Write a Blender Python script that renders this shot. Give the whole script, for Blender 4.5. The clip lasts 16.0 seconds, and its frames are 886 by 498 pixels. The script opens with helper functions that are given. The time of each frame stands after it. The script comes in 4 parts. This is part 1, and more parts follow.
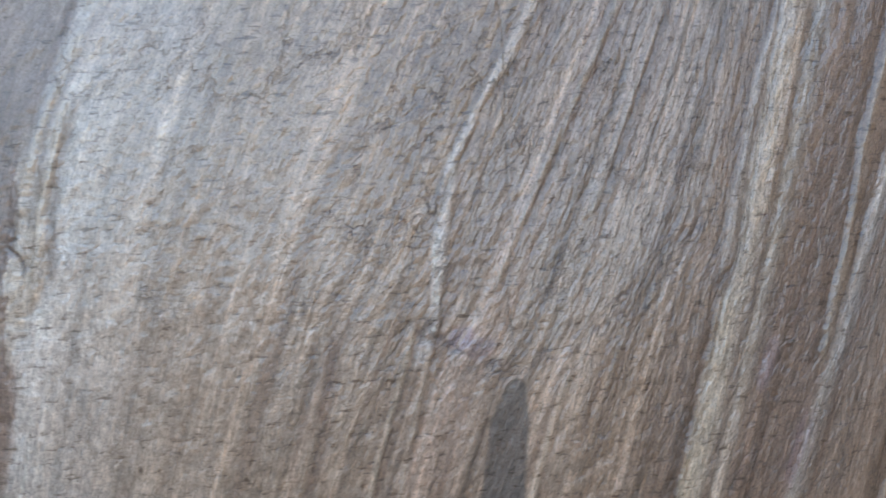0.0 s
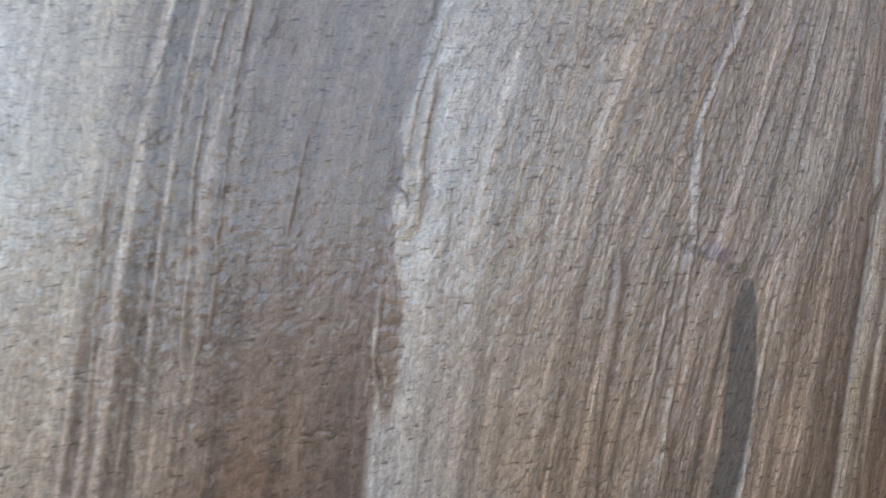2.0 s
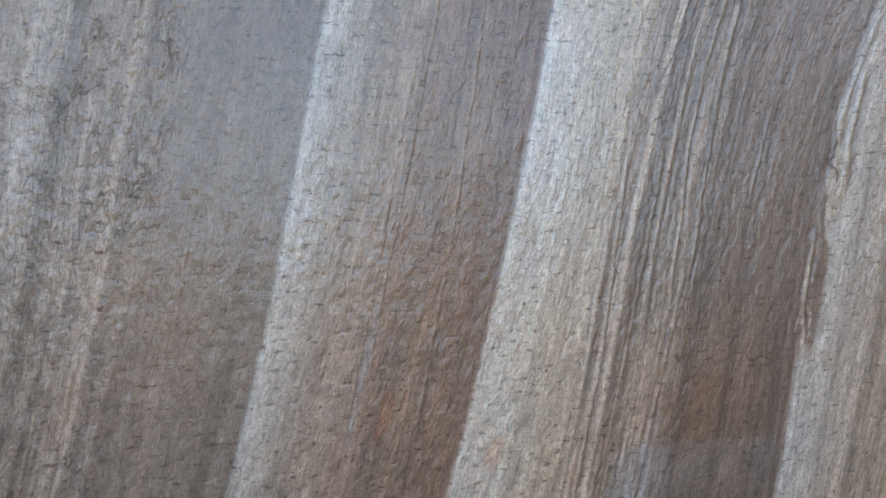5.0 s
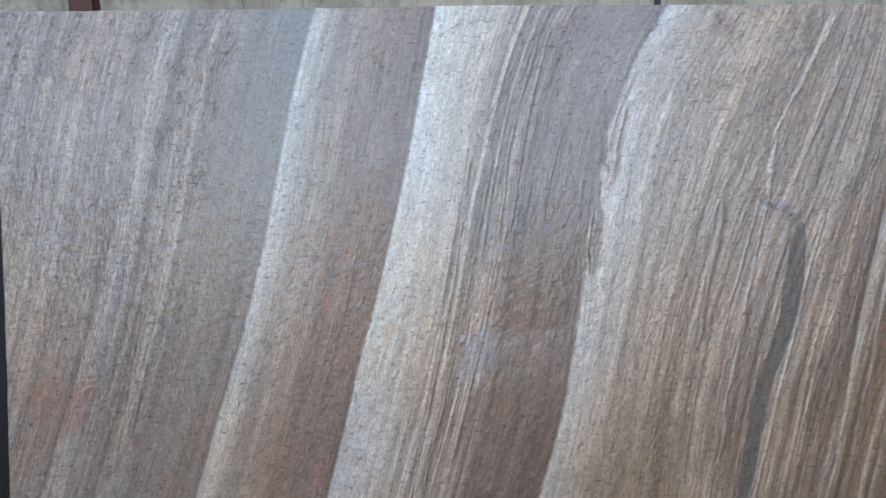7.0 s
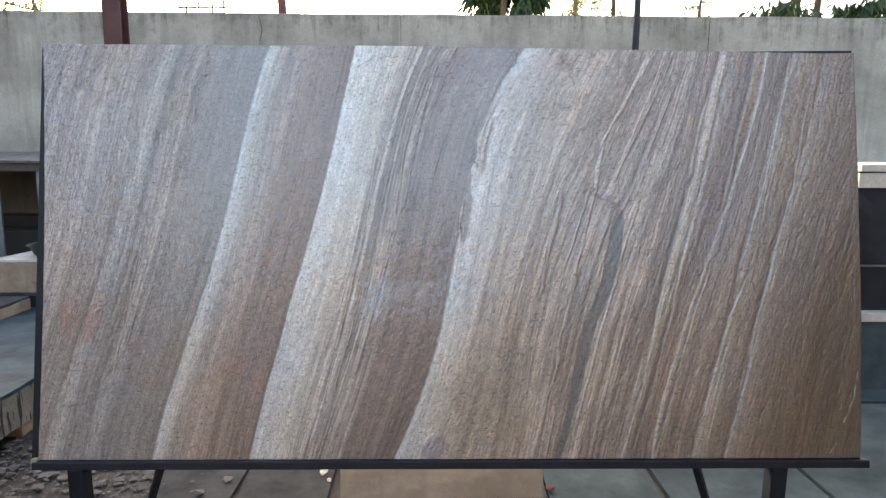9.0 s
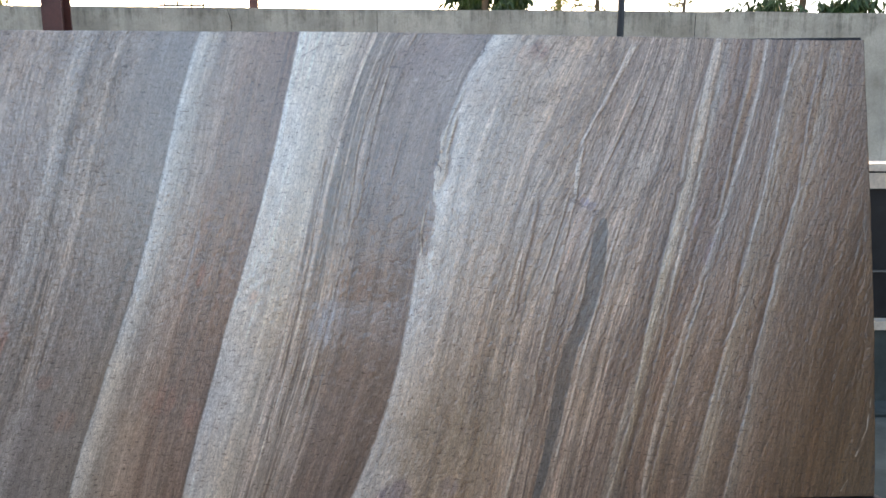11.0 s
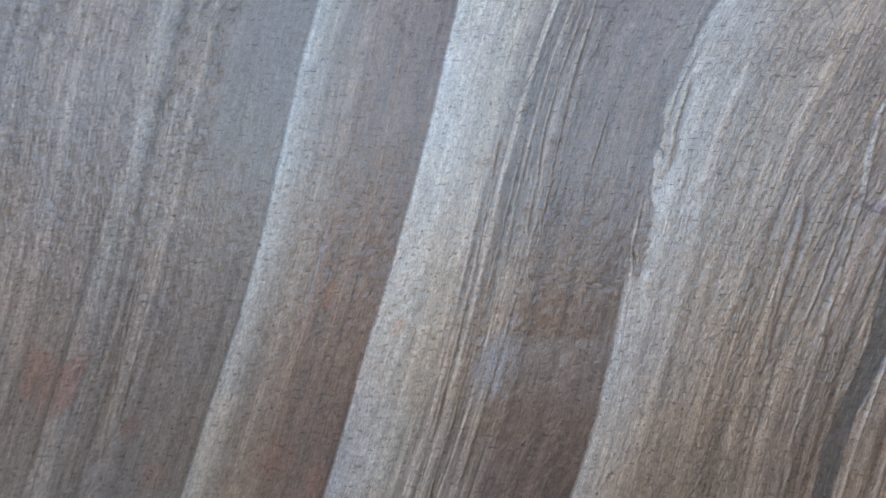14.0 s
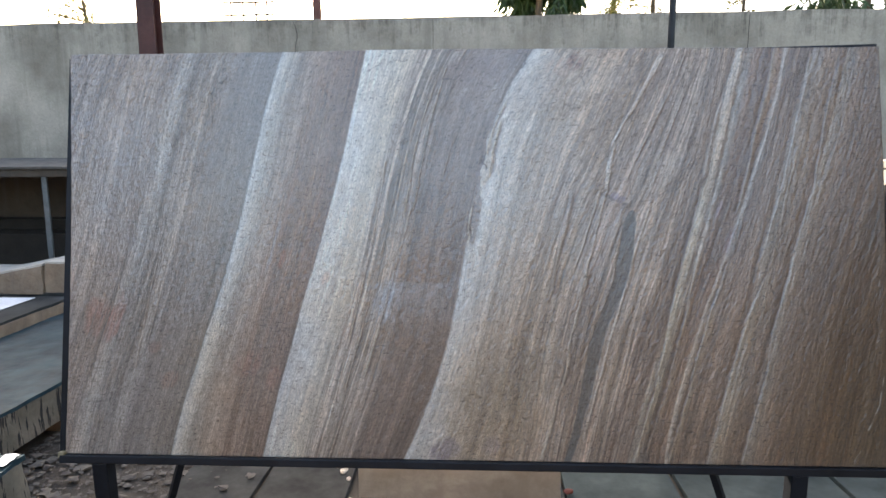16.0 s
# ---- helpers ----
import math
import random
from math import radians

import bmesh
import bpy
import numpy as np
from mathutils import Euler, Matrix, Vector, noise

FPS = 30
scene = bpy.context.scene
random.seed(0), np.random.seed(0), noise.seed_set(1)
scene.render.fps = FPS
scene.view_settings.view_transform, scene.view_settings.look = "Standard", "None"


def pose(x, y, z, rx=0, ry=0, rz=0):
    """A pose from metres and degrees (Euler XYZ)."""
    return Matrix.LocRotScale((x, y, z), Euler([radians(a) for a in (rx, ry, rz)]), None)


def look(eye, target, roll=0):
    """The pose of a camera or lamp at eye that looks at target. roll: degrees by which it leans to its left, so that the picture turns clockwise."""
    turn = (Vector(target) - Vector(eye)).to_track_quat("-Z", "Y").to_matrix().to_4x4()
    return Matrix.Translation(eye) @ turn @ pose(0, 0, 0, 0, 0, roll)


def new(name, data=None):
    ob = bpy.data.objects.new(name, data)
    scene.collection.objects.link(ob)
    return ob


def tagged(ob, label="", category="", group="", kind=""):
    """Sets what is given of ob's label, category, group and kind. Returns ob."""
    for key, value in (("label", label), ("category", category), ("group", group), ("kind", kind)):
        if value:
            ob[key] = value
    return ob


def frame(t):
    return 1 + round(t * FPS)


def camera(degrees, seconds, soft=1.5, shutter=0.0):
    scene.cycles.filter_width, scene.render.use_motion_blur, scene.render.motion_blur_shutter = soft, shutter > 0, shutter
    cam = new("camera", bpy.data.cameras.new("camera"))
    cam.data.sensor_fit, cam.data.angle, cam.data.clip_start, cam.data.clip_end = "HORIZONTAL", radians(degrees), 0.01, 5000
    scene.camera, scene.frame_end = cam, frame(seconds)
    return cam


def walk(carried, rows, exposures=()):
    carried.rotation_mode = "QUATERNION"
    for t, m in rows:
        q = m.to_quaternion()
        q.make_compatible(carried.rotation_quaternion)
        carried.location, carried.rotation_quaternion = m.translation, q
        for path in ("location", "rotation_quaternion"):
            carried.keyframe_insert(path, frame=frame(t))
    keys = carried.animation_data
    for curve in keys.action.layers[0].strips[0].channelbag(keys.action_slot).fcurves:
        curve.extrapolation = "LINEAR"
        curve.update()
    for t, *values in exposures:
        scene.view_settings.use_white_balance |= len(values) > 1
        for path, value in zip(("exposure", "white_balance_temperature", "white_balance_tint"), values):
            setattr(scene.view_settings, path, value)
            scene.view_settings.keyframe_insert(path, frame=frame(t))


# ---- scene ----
cam = camera(69.84, 16.0, soft=1.4, shutter=0.3)
LEAN = pose(0, 0, 0.52, -10)      # the slab's own frame: it leans back on its rack
PATH = [
    (0, (1.962, -0.714, 1.102), (2.15, 1.275, 1.004), -2.43),
    (0.5, (1.791, -0.752, 1.074), (2.112, 1.222, 1.043), -3.62),
    (1, (1.648, -0.78, 1.074), (2.064, 1.176, 1.01), -3.08),
    (1.5, (1.555, -0.775, 1.06), (2.035, 1.165, 0.982), -3.97),
    (2, (1.417, -0.842, 1.031), (1.895, 1.098, 0.959), -4.54),
    (2.5, (1.23, -0.905, 1.039), (1.72, 1.032, 0.949), -4.05),
    (3, (0.985, -0.888, 1.048), (1.6, 1.011, 0.929), -4.72),
    (3.5, (0.836, -0.86, 1.04), (1.562, 0.999, 0.91), -4.22),
    (4, (0.72, -0.829, 1.033), (1.377, 1.055, 0.896), -3.74),
    (4.2, (0.681, -0.822, 1.034), (1.281, 1.081, 0.89), -3.27),
    (6.3, (0.929, -1.366, 0.969), (1.067, 0.628, 0.922), -0.6),
    (6.5, (0.942, -1.456, 0.956), (1.108, 0.537, 0.905), -0.92),
    (7, (1.047, -1.669, 0.889), (1.149, 0.329, 0.868), -1.81),
    (7.5, (1.205, -1.884, 0.844), (1.168, 0.115, 0.822), 0.56),
    (8, (1.278, -2.094, 0.777), (1.29, -0.094, 0.806), 0.83),
    (8.5, (1.352, -2.263, 0.747), (1.379, -0.263, 0.753), 0.36),
    (8.7, (1.382, -2.32, 0.731), (1.411, -0.32, 0.749), 0.16),
    (10.8, (1.525, -2.098, 0.767), (1.568, -0.099, 0.817), 0.35),
    (11, (1.515, -2.03, 0.785), (1.586, -0.032, 0.813), -0.3),
    (11.5, (1.644, -1.827, 0.799), (1.703, 0.172, 0.788), -1.13),
    (12, (1.806, -1.583, 0.859), (1.825, 0.416, 0.824), -0.3),
    (12.5, (1.793, -1.465, 0.879), (1.851, 0.532, 0.787), -0.3),
    (13, (1.51, -1.388, 0.897), (1.551, 0.611, 0.822), -0.86),
    (13.5, (1.233, -1.35, 0.923), (1.209, 0.649, 0.864), -0.26),
    (14, (1.181, -1.463, 0.897), (1.054, 0.532, 0.828), 1.03),
    (14.5, (1.286, -1.701, 0.843), (1.13, 0.29, 0.736), 1.13),
    (15, (1.334, -1.94, 0.782), (1.212, 0.056, 0.752), 0.57),
    (15.5, (1.366, -2.159, 0.729), (1.325, -0.159, 0.701), 0.33),
    (16, (1.541, -2.328, 0.731), (1.439, -0.331, 0.765), 0.09),
]
walk(cam, [(t, LEAN @ look(eye, target, roll)) for t, eye, target, roll in PATH],
     exposures=[(0, 2.12, 7700, 14), (1.5, 2.06, 8150, 15), (2.5, 1.95, 8250, 15), (4.2, 1.86, 8250, 15), (6.5, 2.29, 7650, 13), (8.5, 2.27, 7600, 13), (11, 2.13, 7600, 13), (13.5, 1.99, 7550, 13), (15.5, 1.99, 7550, 13), (16, 2.06, 7500, 12)])

# ---------------------------------------------------------------- light
world = bpy.data.worlds.new("yard_sky")
scene.world = world
world.use_nodes = True
wn, wl = world.node_tree.nodes, world.node_tree.links
sky = wn.new("ShaderNodeTexSky")
sky.sky_type = "NISHITA"
sky.sun_disc = False
SUN_TO = Vector((-0.25, 0.85, 0.40)).normalized()
sky.sun_elevation = math.asin(SUN_TO.z)
sky.sun_rotation = math.atan2(SUN_TO.x, SUN_TO.y)
sky.air_density, sky.dust_density = 1.0, 3.0
wn["Background"].inputs["Strength"].default_value = 0.15
wl.new(sky.outputs[0], wn["Background"].inputs["Color"])
sun = new("sun", bpy.data.lights.new("sun", "SUN"))
sun.data.energy, sun.data.angle, sun.data.color = 3.0, radians(0.6), (1.0, 0.94, 0.85)
sun.matrix_world = look(SUN_TO * 40, (0, 0, 0))


# ---------------------------------------------------------------- helpers of this scene
def lin(r, g, b, k=1.0):
    """Colour from 8-bit display values."""
    f = lambda c: (c / 12.92 if c <= 0.04045 else ((c + 0.055) / 1.055) ** 2.4) * k
    return (f(r / 255), f(g / 255), f(b / 255), 1.0)


def mesh_from(bm, name):
    me = bpy.data.meshes.new(name)
    bm.to_mesh(me)
    bm.free()
    return me


def part(name, bm, material, parent=None, label=""):
    me = mesh_from(bm, name)
    me.materials.append(material)
    ob = new(name, me)
    if parent is not None:
        ob.parent = parent
    return tagged(ob, label)


def thing(name, label, category, group="", kind="", m=None):
    ob = new(name)
    ob.empty_display_size = 0.1
    if m is not None:
        ob.matrix_world = m
    return tagged(ob, label, category, group, kind)


def box(bm, x0, x1, y0, y1, z0, z1, bevel=0.0, m=None):
    vs = bmesh.ops.create_cube(bm, size=1.0)["verts"]
    bmesh.ops.scale(bm, vec=(x1 - x0, y1 - y0, z1 - z0), verts=vs)
    bmesh.ops.translate(bm, vec=((x0 + x1) / 2, (y0 + y1) / 2, (z0 + z1) / 2), verts=vs)
    if bevel:
        es = list({e for v in vs for e in v.link_edges})
        r = bmesh.ops.bevel(bm, geom=es, offset=bevel, segments=2, affect="EDGES", profile=0.5)
        vs = list({v for f in r["faces"] for v in f.verts} | {v for v in vs if v.is_valid})
    if m is not None:
        bmesh.ops.transform(bm, matrix=m, verts=[v for v in vs if v.is_valid])
    return bm


def bar(bm, a, b, w, d, bevel=0.003):
    """A square bar from a to b."""
    a, b = Vector(a), Vector(b)
    turn = (b - a).to_track_quat("Z", "Y").to_matrix().to_4x4()
    return box(bm, -w / 2, w / 2, -d / 2, d / 2, 0, (b - a).length, bevel, Matrix.Translation(a) @ turn)


def rough_block(bm, x0, x1, y0, y1, z0, z1, step=0.08, rough=0.012, seed=0.0, top=None):
    """A sawn quarry block with broken edges."""
    nx, ny, nz = (max(2, round((b - a) / step)) for a, b in ((x0, x1), (y0, y1), (z0, z1)))
    box(bm, x0, x1, y0, y1, z0, z1)
    bmesh.ops.subdivide_edges(bm, edges=[e for e in bm.edges if abs(e.verts[0].co.x - e.verts[1].co.x) > 1e-5], cuts=nx, use_grid_fill=True)
    bmesh.ops.subdivide_edges(bm, edges=[e for e in bm.edges if abs(e.verts[0].co.y - e.verts[1].co.y) > 1e-5], cuts=ny, use_grid_fill=True)
    bmesh.ops.subdivide_edges(bm, edges=[e for e in bm.edges if abs(e.verts[0].co.z - e.verts[1].co.z) > 1e-5], cuts=nz, use_grid_fill=True)
    for v in bm.verts:
        n = noise.noise_vector(v.co * 9.0 + Vector((seed, seed, 0))) * rough + noise.noise_vector(v.co * 2.3 + Vector((seed, 0, seed))) * rough * 1.5
        if v.co.z > z1 - 1e-4:
            n.z *= 0.35
        if v.co.z < z0 + 1e-4:
            n.z = 0
        v.co += n
    return bm


def nodes_of(name):
    m = bpy.data.materials.new(name)
    m.use_nodes = True
    nt = m.node_tree
    return m, nt, nt.nodes["Principled BSDF"]


def noise_tex(nt, coord, scale, detail=4.0, rough=0.6, stretch=None):
    t = nt.nodes.new("ShaderNodeTexNoise")
    t.inputs["Scale"].default_value, t.inputs["Detail"].default_value, t.inputs["Roughness"].default_value = scale, detail, rough
    if stretch:
        mp = nt.nodes.new("ShaderNodeMapping")
        mp.inputs["Scale"].default_value = stretch
        nt.links.new(coord, mp.inputs["Vector"])
        coord = mp.outputs[0]
    nt.links.new(coord, t.inputs["Vector"])
    return t.outputs["Fac"]


def ramp(nt, fac, *stops):
    r = nt.nodes.new("ShaderNodeValToRGB")
    while len(r.color_ramp.elements) < len(stops):
        r.color_ramp.elements.new(0.5)
    for e, (p, c) in zip(r.color_ramp.elements, stops):
        e.position, e.color = p, c if len(c) == 4 else (*c, 1)
    nt.links.new(fac, r.inputs["Fac"])
    return r.outputs["Color"]


def mix(nt, a, b, fac, mode="MIX"):
    n = nt.nodes.new("ShaderNodeMix")
    n.data_type, n.blend_type = "RGBA", mode
    for socket, value in ((n.inputs["Factor"], fac), (n.inputs["A"], a), (n.inputs["B"], b)):
        if isinstance(value, (int, float, tuple)):
            socket.default_value = value
        else:
            nt.links.new(value, socket)
    return n.outputs["Result"]


def bump(nt, height, strength, distance, normal=None):
    b = nt.nodes.new("ShaderNodeBump")
    b.inputs["Strength"].default_value, b.inputs["Distance"].default_value = strength, distance
    nt.links.new(height, b.inputs["Height"])
    if normal is not None:
        nt.links.new(normal, b.inputs["Normal"])
    return b.outputs["Normal"]


def surface(name, dark, light, scale=3.0, grain=60.0, rough=0.8, metal=0.0, bumps=0.3, streak=0.0, stain=(0.12, 0.11, 0.10), distance=0.004, runs=(9.0, 0.7), cut=(0.52, 0.68), shine=0.5):
    """A worn surface: patches, grain, optional vertical run-down stains."""
    m, nt, p = nodes_of(name)
    co = nt.nodes.new("ShaderNodeTexCoord").outputs["Object"]
    patch = noise_tex(nt, co, scale, 5.0, 0.62)
    fine = noise_tex(nt, co, grain, 4.0, 0.7)
    c = ramp(nt, patch, (0.3, dark), (0.7, light))
    c = mix(nt, c, ramp(nt, fine, (0.3, (0.72, 0.72, 0.72)), (0.7, (1.15, 1.15, 1.15))), 0.6, "MULTIPLY")
    if streak:
        run = noise_tex(nt, co, 1.0, 5.0, 0.6, (runs[0], runs[0], runs[1]))
        c = mix(nt, c, (*stain, 1), mix(nt, (0, 0, 0, 1), (streak,) * 3 + (1,), ramp(nt, run, (cut[0], (0, 0, 0)), (cut[1], (1, 1, 1)))))
    nt.links.new(c, p.inputs["Base Color"])
    nt.links.new(ramp(nt, fine, (0.2, (rough * 0.8,) * 3), (0.8, (min(1, rough * 1.15),) * 3)), p.inputs["Roughness"])
    p.inputs["Metallic"].default_value = metal
    p.inputs["Specular IOR Level"].default_value = shine
    nt.links.new(bump(nt, fine, bumps, distance), p.inputs["Normal"])
    return m


CONCRETE = surface("concrete", lin(140, 131, 119), lin(200, 190, 176), 1.1, 45, 0.9, streak=0.28, stain=(0.13, 0.12, 0.09), bumps=0.4)
# black mould that creeps down from the top of the old wall
nt, p = CONCRETE.node_tree, CONCRETE.node_tree.nodes["Principled BSDF"]
co = nt.nodes.new("ShaderNodeTexCoord").outputs["Object"]
sep = nt.nodes.new("ShaderNodeSeparateXYZ")
nt.links.new(co, sep.inputs[0])
high = nt.nodes.new("ShaderNodeMapRange")
high.inputs["From Min"].default_value, high.inputs["From Max"].default_value = 2.3, 3.3
high.inputs["To Min"].default_value, high.inputs["To Max"].default_value = 0.0, 0.30
nt.links.new(sep.outputs["Z"], high.inputs["Value"])
drip = nt.nodes.new("ShaderNodeMath")
drip.operation = "ADD"
nt.links.new(high.outputs[0], drip.inputs[0])
nt.links.new(mix(nt, noise_tex(nt, co, 1.0, 5.0, 0.7, (16.0, 16.0, 1.1)), noise_tex(nt, co, 9.0, 5.0, 0.7), 0.45), drip.inputs[1])
spots = ramp(nt, drip.outputs[0], (0.76, (0, 0, 0)), (0.94, (0.7, 0.7, 0.7)))
nt.links.new(mix(nt, p.inputs["Base Color"].links[0].from_socket, (0.075, 0.07, 0.055, 1), spots), p.inputs["Base Color"])
DIRT = surface("yard_dirt", lin(54, 50, 45), lin(92, 86, 78), 2.2, 70, 0.95, bumps=0.8, distance=0.012)
STEEL = surface("painted_steel", lin(20, 23, 28), lin(38, 42, 50), 6, 90, 0.5, 0.3, bumps=0.15, distance=0.001)
RED_STEEL = surface("red_oxide_steel", lin(70, 42, 40), lin(98, 62, 58), 5, 80, 0.6, 0.1, bumps=0.2, distance=0.001)
PAVER = surface("grey_flat_slab", lin(44, 45, 45), lin(84, 86, 84), 3.5, 35, 0.9, streak=0.0, bumps=0.25, shine=0.15)
PAVER_GREEN = surface("green_grey_flat_slab", lin(46, 57, 59), lin(84, 95, 95), 3.0, 30, 0.85, bumps=0.3, shine=0.2)
BLOCK = surface("block_face_cream", lin(104, 98, 86), lin(146, 138, 122), 4, 40, 0.85, streak=0.95, stain=(0.012, 0.012, 0.014), bumps=0.5, distance=0.008, runs=(34.0, 4.0), cut=(0.545, 0.575))
BLOCK_TAN = surface("block_face_tan", lin(140, 118, 98), lin(178, 156, 132), 5, 50, 0.85, streak=0.3, bumps=0.5, distance=0.008)
RESIN = surface("resin_sheet", lin(34, 52, 60), lin(66, 90, 98), 5.0, 14, 0.5, bumps=0.3, distance=0.015, shine=0.08)
RUBBLE = surface("stone_chips", lin(66, 63, 60), lin(118, 113, 106), 8, 90, 0.9)
BEIGE = surface("beige_marble", lin(138, 134, 127), lin(172, 167, 159), 3.5, 20, 0.35, streak=0.25, stain=(0.20, 0.17, 0.14), runs=(2.2, 5.0), cut=(0.50, 0.56), shine=0.2, bumps=0.05)
PAPER = surface("white_sheet", lin(225, 228, 232), lin(240, 242, 245), 3, 40, 0.6, bumps=0.1)
BARK = surface("bark", lin(70, 58, 46), lin(110, 95, 78), 5, 60, 0.95, streak=0.4)
LEAF_DARK = surface("leaf_dark", (0.012, 0.03, 0.01, 1), (0.04, 0.09, 0.02, 1), 3, 20, 0.5)
DARK_WALL = surface("old_brown_plaster", lin(72, 64, 56), lin(102, 90, 78), 1.5, 40, 0.9, streak=0.4)
LEAF_YELLOW = surface("leaf_yellow", (0.16, 0.17, 0.04, 1), (0.34, 0.33, 0.12, 1), 3, 20, 0.6)
# pale stone chips, and sunlight painted onto block tops and slab edges
PALE_SUNLIT = surface("pale_and_sunlit_stone", lin(190, 180, 165), lin(225, 216, 202), 8, 70, 0.9)
# shade beneath the bench and behind the blocks, put into a base colour
SHADE = surface("painted_shade", lin(34, 30, 26), lin(56, 50, 44), 3, 40, 0.9)
GALV = surface("galvanised_steel", lin(98, 104, 106), lin(128, 132, 134), 6, 60, 0.5, 0.4)
BLACK = surface("black_rubber", lin(18, 18, 19), lin(34, 34, 36), 8, 60, 0.5)
RED = surface("dry_red_chip", lin(92, 46, 40), lin(118, 62, 52), 9, 60, 0.8)
YELLOW = surface("yellow_plastic", lin(140, 130, 100), lin(168, 156, 122), 9, 60, 0.6)


# ---------------------------------------------------------------- the stone slab
W, H, THICK = 3.0, 1.508, 0.02
CELL = 0.0024
rng = np.random.default_rng(7)


def vnoise(x, y, seed):
    """Smooth lattice noise in -1..1."""
    r = np.random.default_rng(seed).uniform(-1, 1, (256, 256))
    xi, yi = np.floor(x).astype(int), np.floor(y).astype(int)
    fx, fy = x - xi, y - yi
    fx, fy = fx * fx * (3 - 2 * fx), fy * fy * (3 - 2 * fy)
    g = lambda i, j: r[(xi + i) % 256, (yi + j) % 256]
    return (g(0, 0) * (1 - fx) + g(1, 0) * fx) * (1 - fy) + (g(0, 1) * (1 - fx) + g(1, 1) * fx) * fy


def fbm(x, y, seed, octaves=4, gain=0.55):
    total, a, s = 0.0, 1.0, 0.0
    for k in range(octaves):
        total, s = total + a * vnoise(x * 2 ** k, y * 2 ** k, seed + k), s + a
        a *= gain
    return total / s


def step(a, b, x):
    t = np.clip((x - a) / (b - a), 0, 1)
    return t * t * (3 - 2 * t)


nx, nz = round(W / CELL) + 1, round(H / CELL) + 1
gx, gz = np.meshgrid(np.linspace(0, W, nx), np.linspace(0, H, nz))
# ragged ends of the slab
right = 0.010 * np.sin(gz * 2.6 + 0.3) - 0.012 + 0.003 * fbm(gz * 9, gz * 0 + 3, 90)
left = 0.011 * np.sin(np.pi * np.clip(gz / H, 0, 1)) + 0.002 * fbm(gz * 12, gz * 0, 91)
gz = gz - 0.014 * step(1.2, 3.0, gx) * (gz / H) ** 3 - 0.002 * fbm(gx * 7, gx * 0 + 2, 92) * (gz / H) ** 8
gx = gx + right * step(W - 0.4, W, gx) + left * (1 - step(0, 0.2, gx))

# layers of the stone: x of each layer's line at five heights, from the top down
HEIGHTS = [1.49, 1.12, 0.75, 0.37, 0.0]
LAYERS = [
    (-0.082, -0.183, -0.270, -0.390, -0.495),
    (0.818, 0.717, 0.628, 0.510, 0.405),
    (1.130, 1.050, 0.953, 0.848, 0.753),
    (1.465, 1.330, 1.258, 1.160, 1.045),
    (1.744, 1.573, 1.503, 1.422, 1.284),
    (2.200, 2.030, 1.885, 1.790, 1.720),
    (2.330, 2.200, 2.060, 1.945, 1.860),
    (2.484, 2.400, 2.310, 2.205, 2.100),
    (2.649, 2.565, 2.440, 2.305, 2.222),
    (2.752, 2.655, 2.577, 2.472, 2.370),
    (2.877, 2.790, 2.685, 2.580, 2.493),
    (3.300, 3.200, 3.060, 2.950, 2.870),
]
warp = 0.006 * fbm(gx * 3, gz * 2.2, 11) + 0.0025 * fbm(gx * 14, gz * 7, 12)
# the old fault that breaks the layers right of the middle
fault_z = np.interp(gx, [1.88, 1.98, 2.05, 2.12, 2.20, 2.30, 2.36, 2.45, 2.56, 2.66], [1.03, 0.99, 0.95, 0.91, 0.95, 1.06, 1.02, 0.86, 0.69, 0.62])
fault_z = fault_z + 0.010 * fbm(gx * 18, gx * 0, 14)
above = step(-0.03, 0.05, gz - fault_z) * step(1.86, 1.95, gx) * (1 - step(2.34, 2.42, gx))
xs = gx + warp - 0.010 * above
lines = [np.polyval(np.polyfit(HEIGHTS, row, 4), gz) for row in LAYERS]
u = np.full(gx.shape, LAYERS[0][2])
for k in range(len(LAYERS) - 1):
    t = (xs - lines[k]) / (lines[k + 1] - lines[k])
    inside = t >= 0
    u = np.where(inside, LAYERS[k][2] + t * (LAYERS[k + 1][2] - LAYERS[k][2]), u)
v = gz
# broken edge of the fold in the middle
jag = np.exp(-((gz - 0.98) / 0.17) ** 2)
u = u + jag * np.exp(-((u - 1.50) / 0.05) ** 2) * (0.012 * fbm(gx * 14, gz * 6, 15, 2) + 0.009 * fbm(gx * 50, gz * 16, 16, 3))

# colour across the layers (display values, lit left fold edges painted in), streak strength, gloss
WEST = [
    (-0.30, 166, 154, 145, 0.5, 0.5), (0.10, 168, 155, 145, 0.6, 0.5), (0.22, 158, 146, 137, 0.6, 0.5), (0.27, 174, 166, 158, 0.5, 0.6),
    (0.33, 147, 138, 130, 0.8, 0.4), (0.40, 167, 157, 148, 0.7, 0.5), (0.45, 142, 133, 126, 0.3, 0.4), (0.624, 138, 130, 122, 0.2, 0.4),
    (0.630, 200, 198, 192, 0.15, 0.9), (0.66, 186, 180, 170, 0.2, 0.7), (0.72, 165, 151, 138, 0.4, 0.5), (0.80, 148, 131, 118, 0.5, 0.4),
    (0.90, 134, 117, 105, 0.6, 0.3), (0.948, 120, 104, 94, 0.7, 0.3),
]
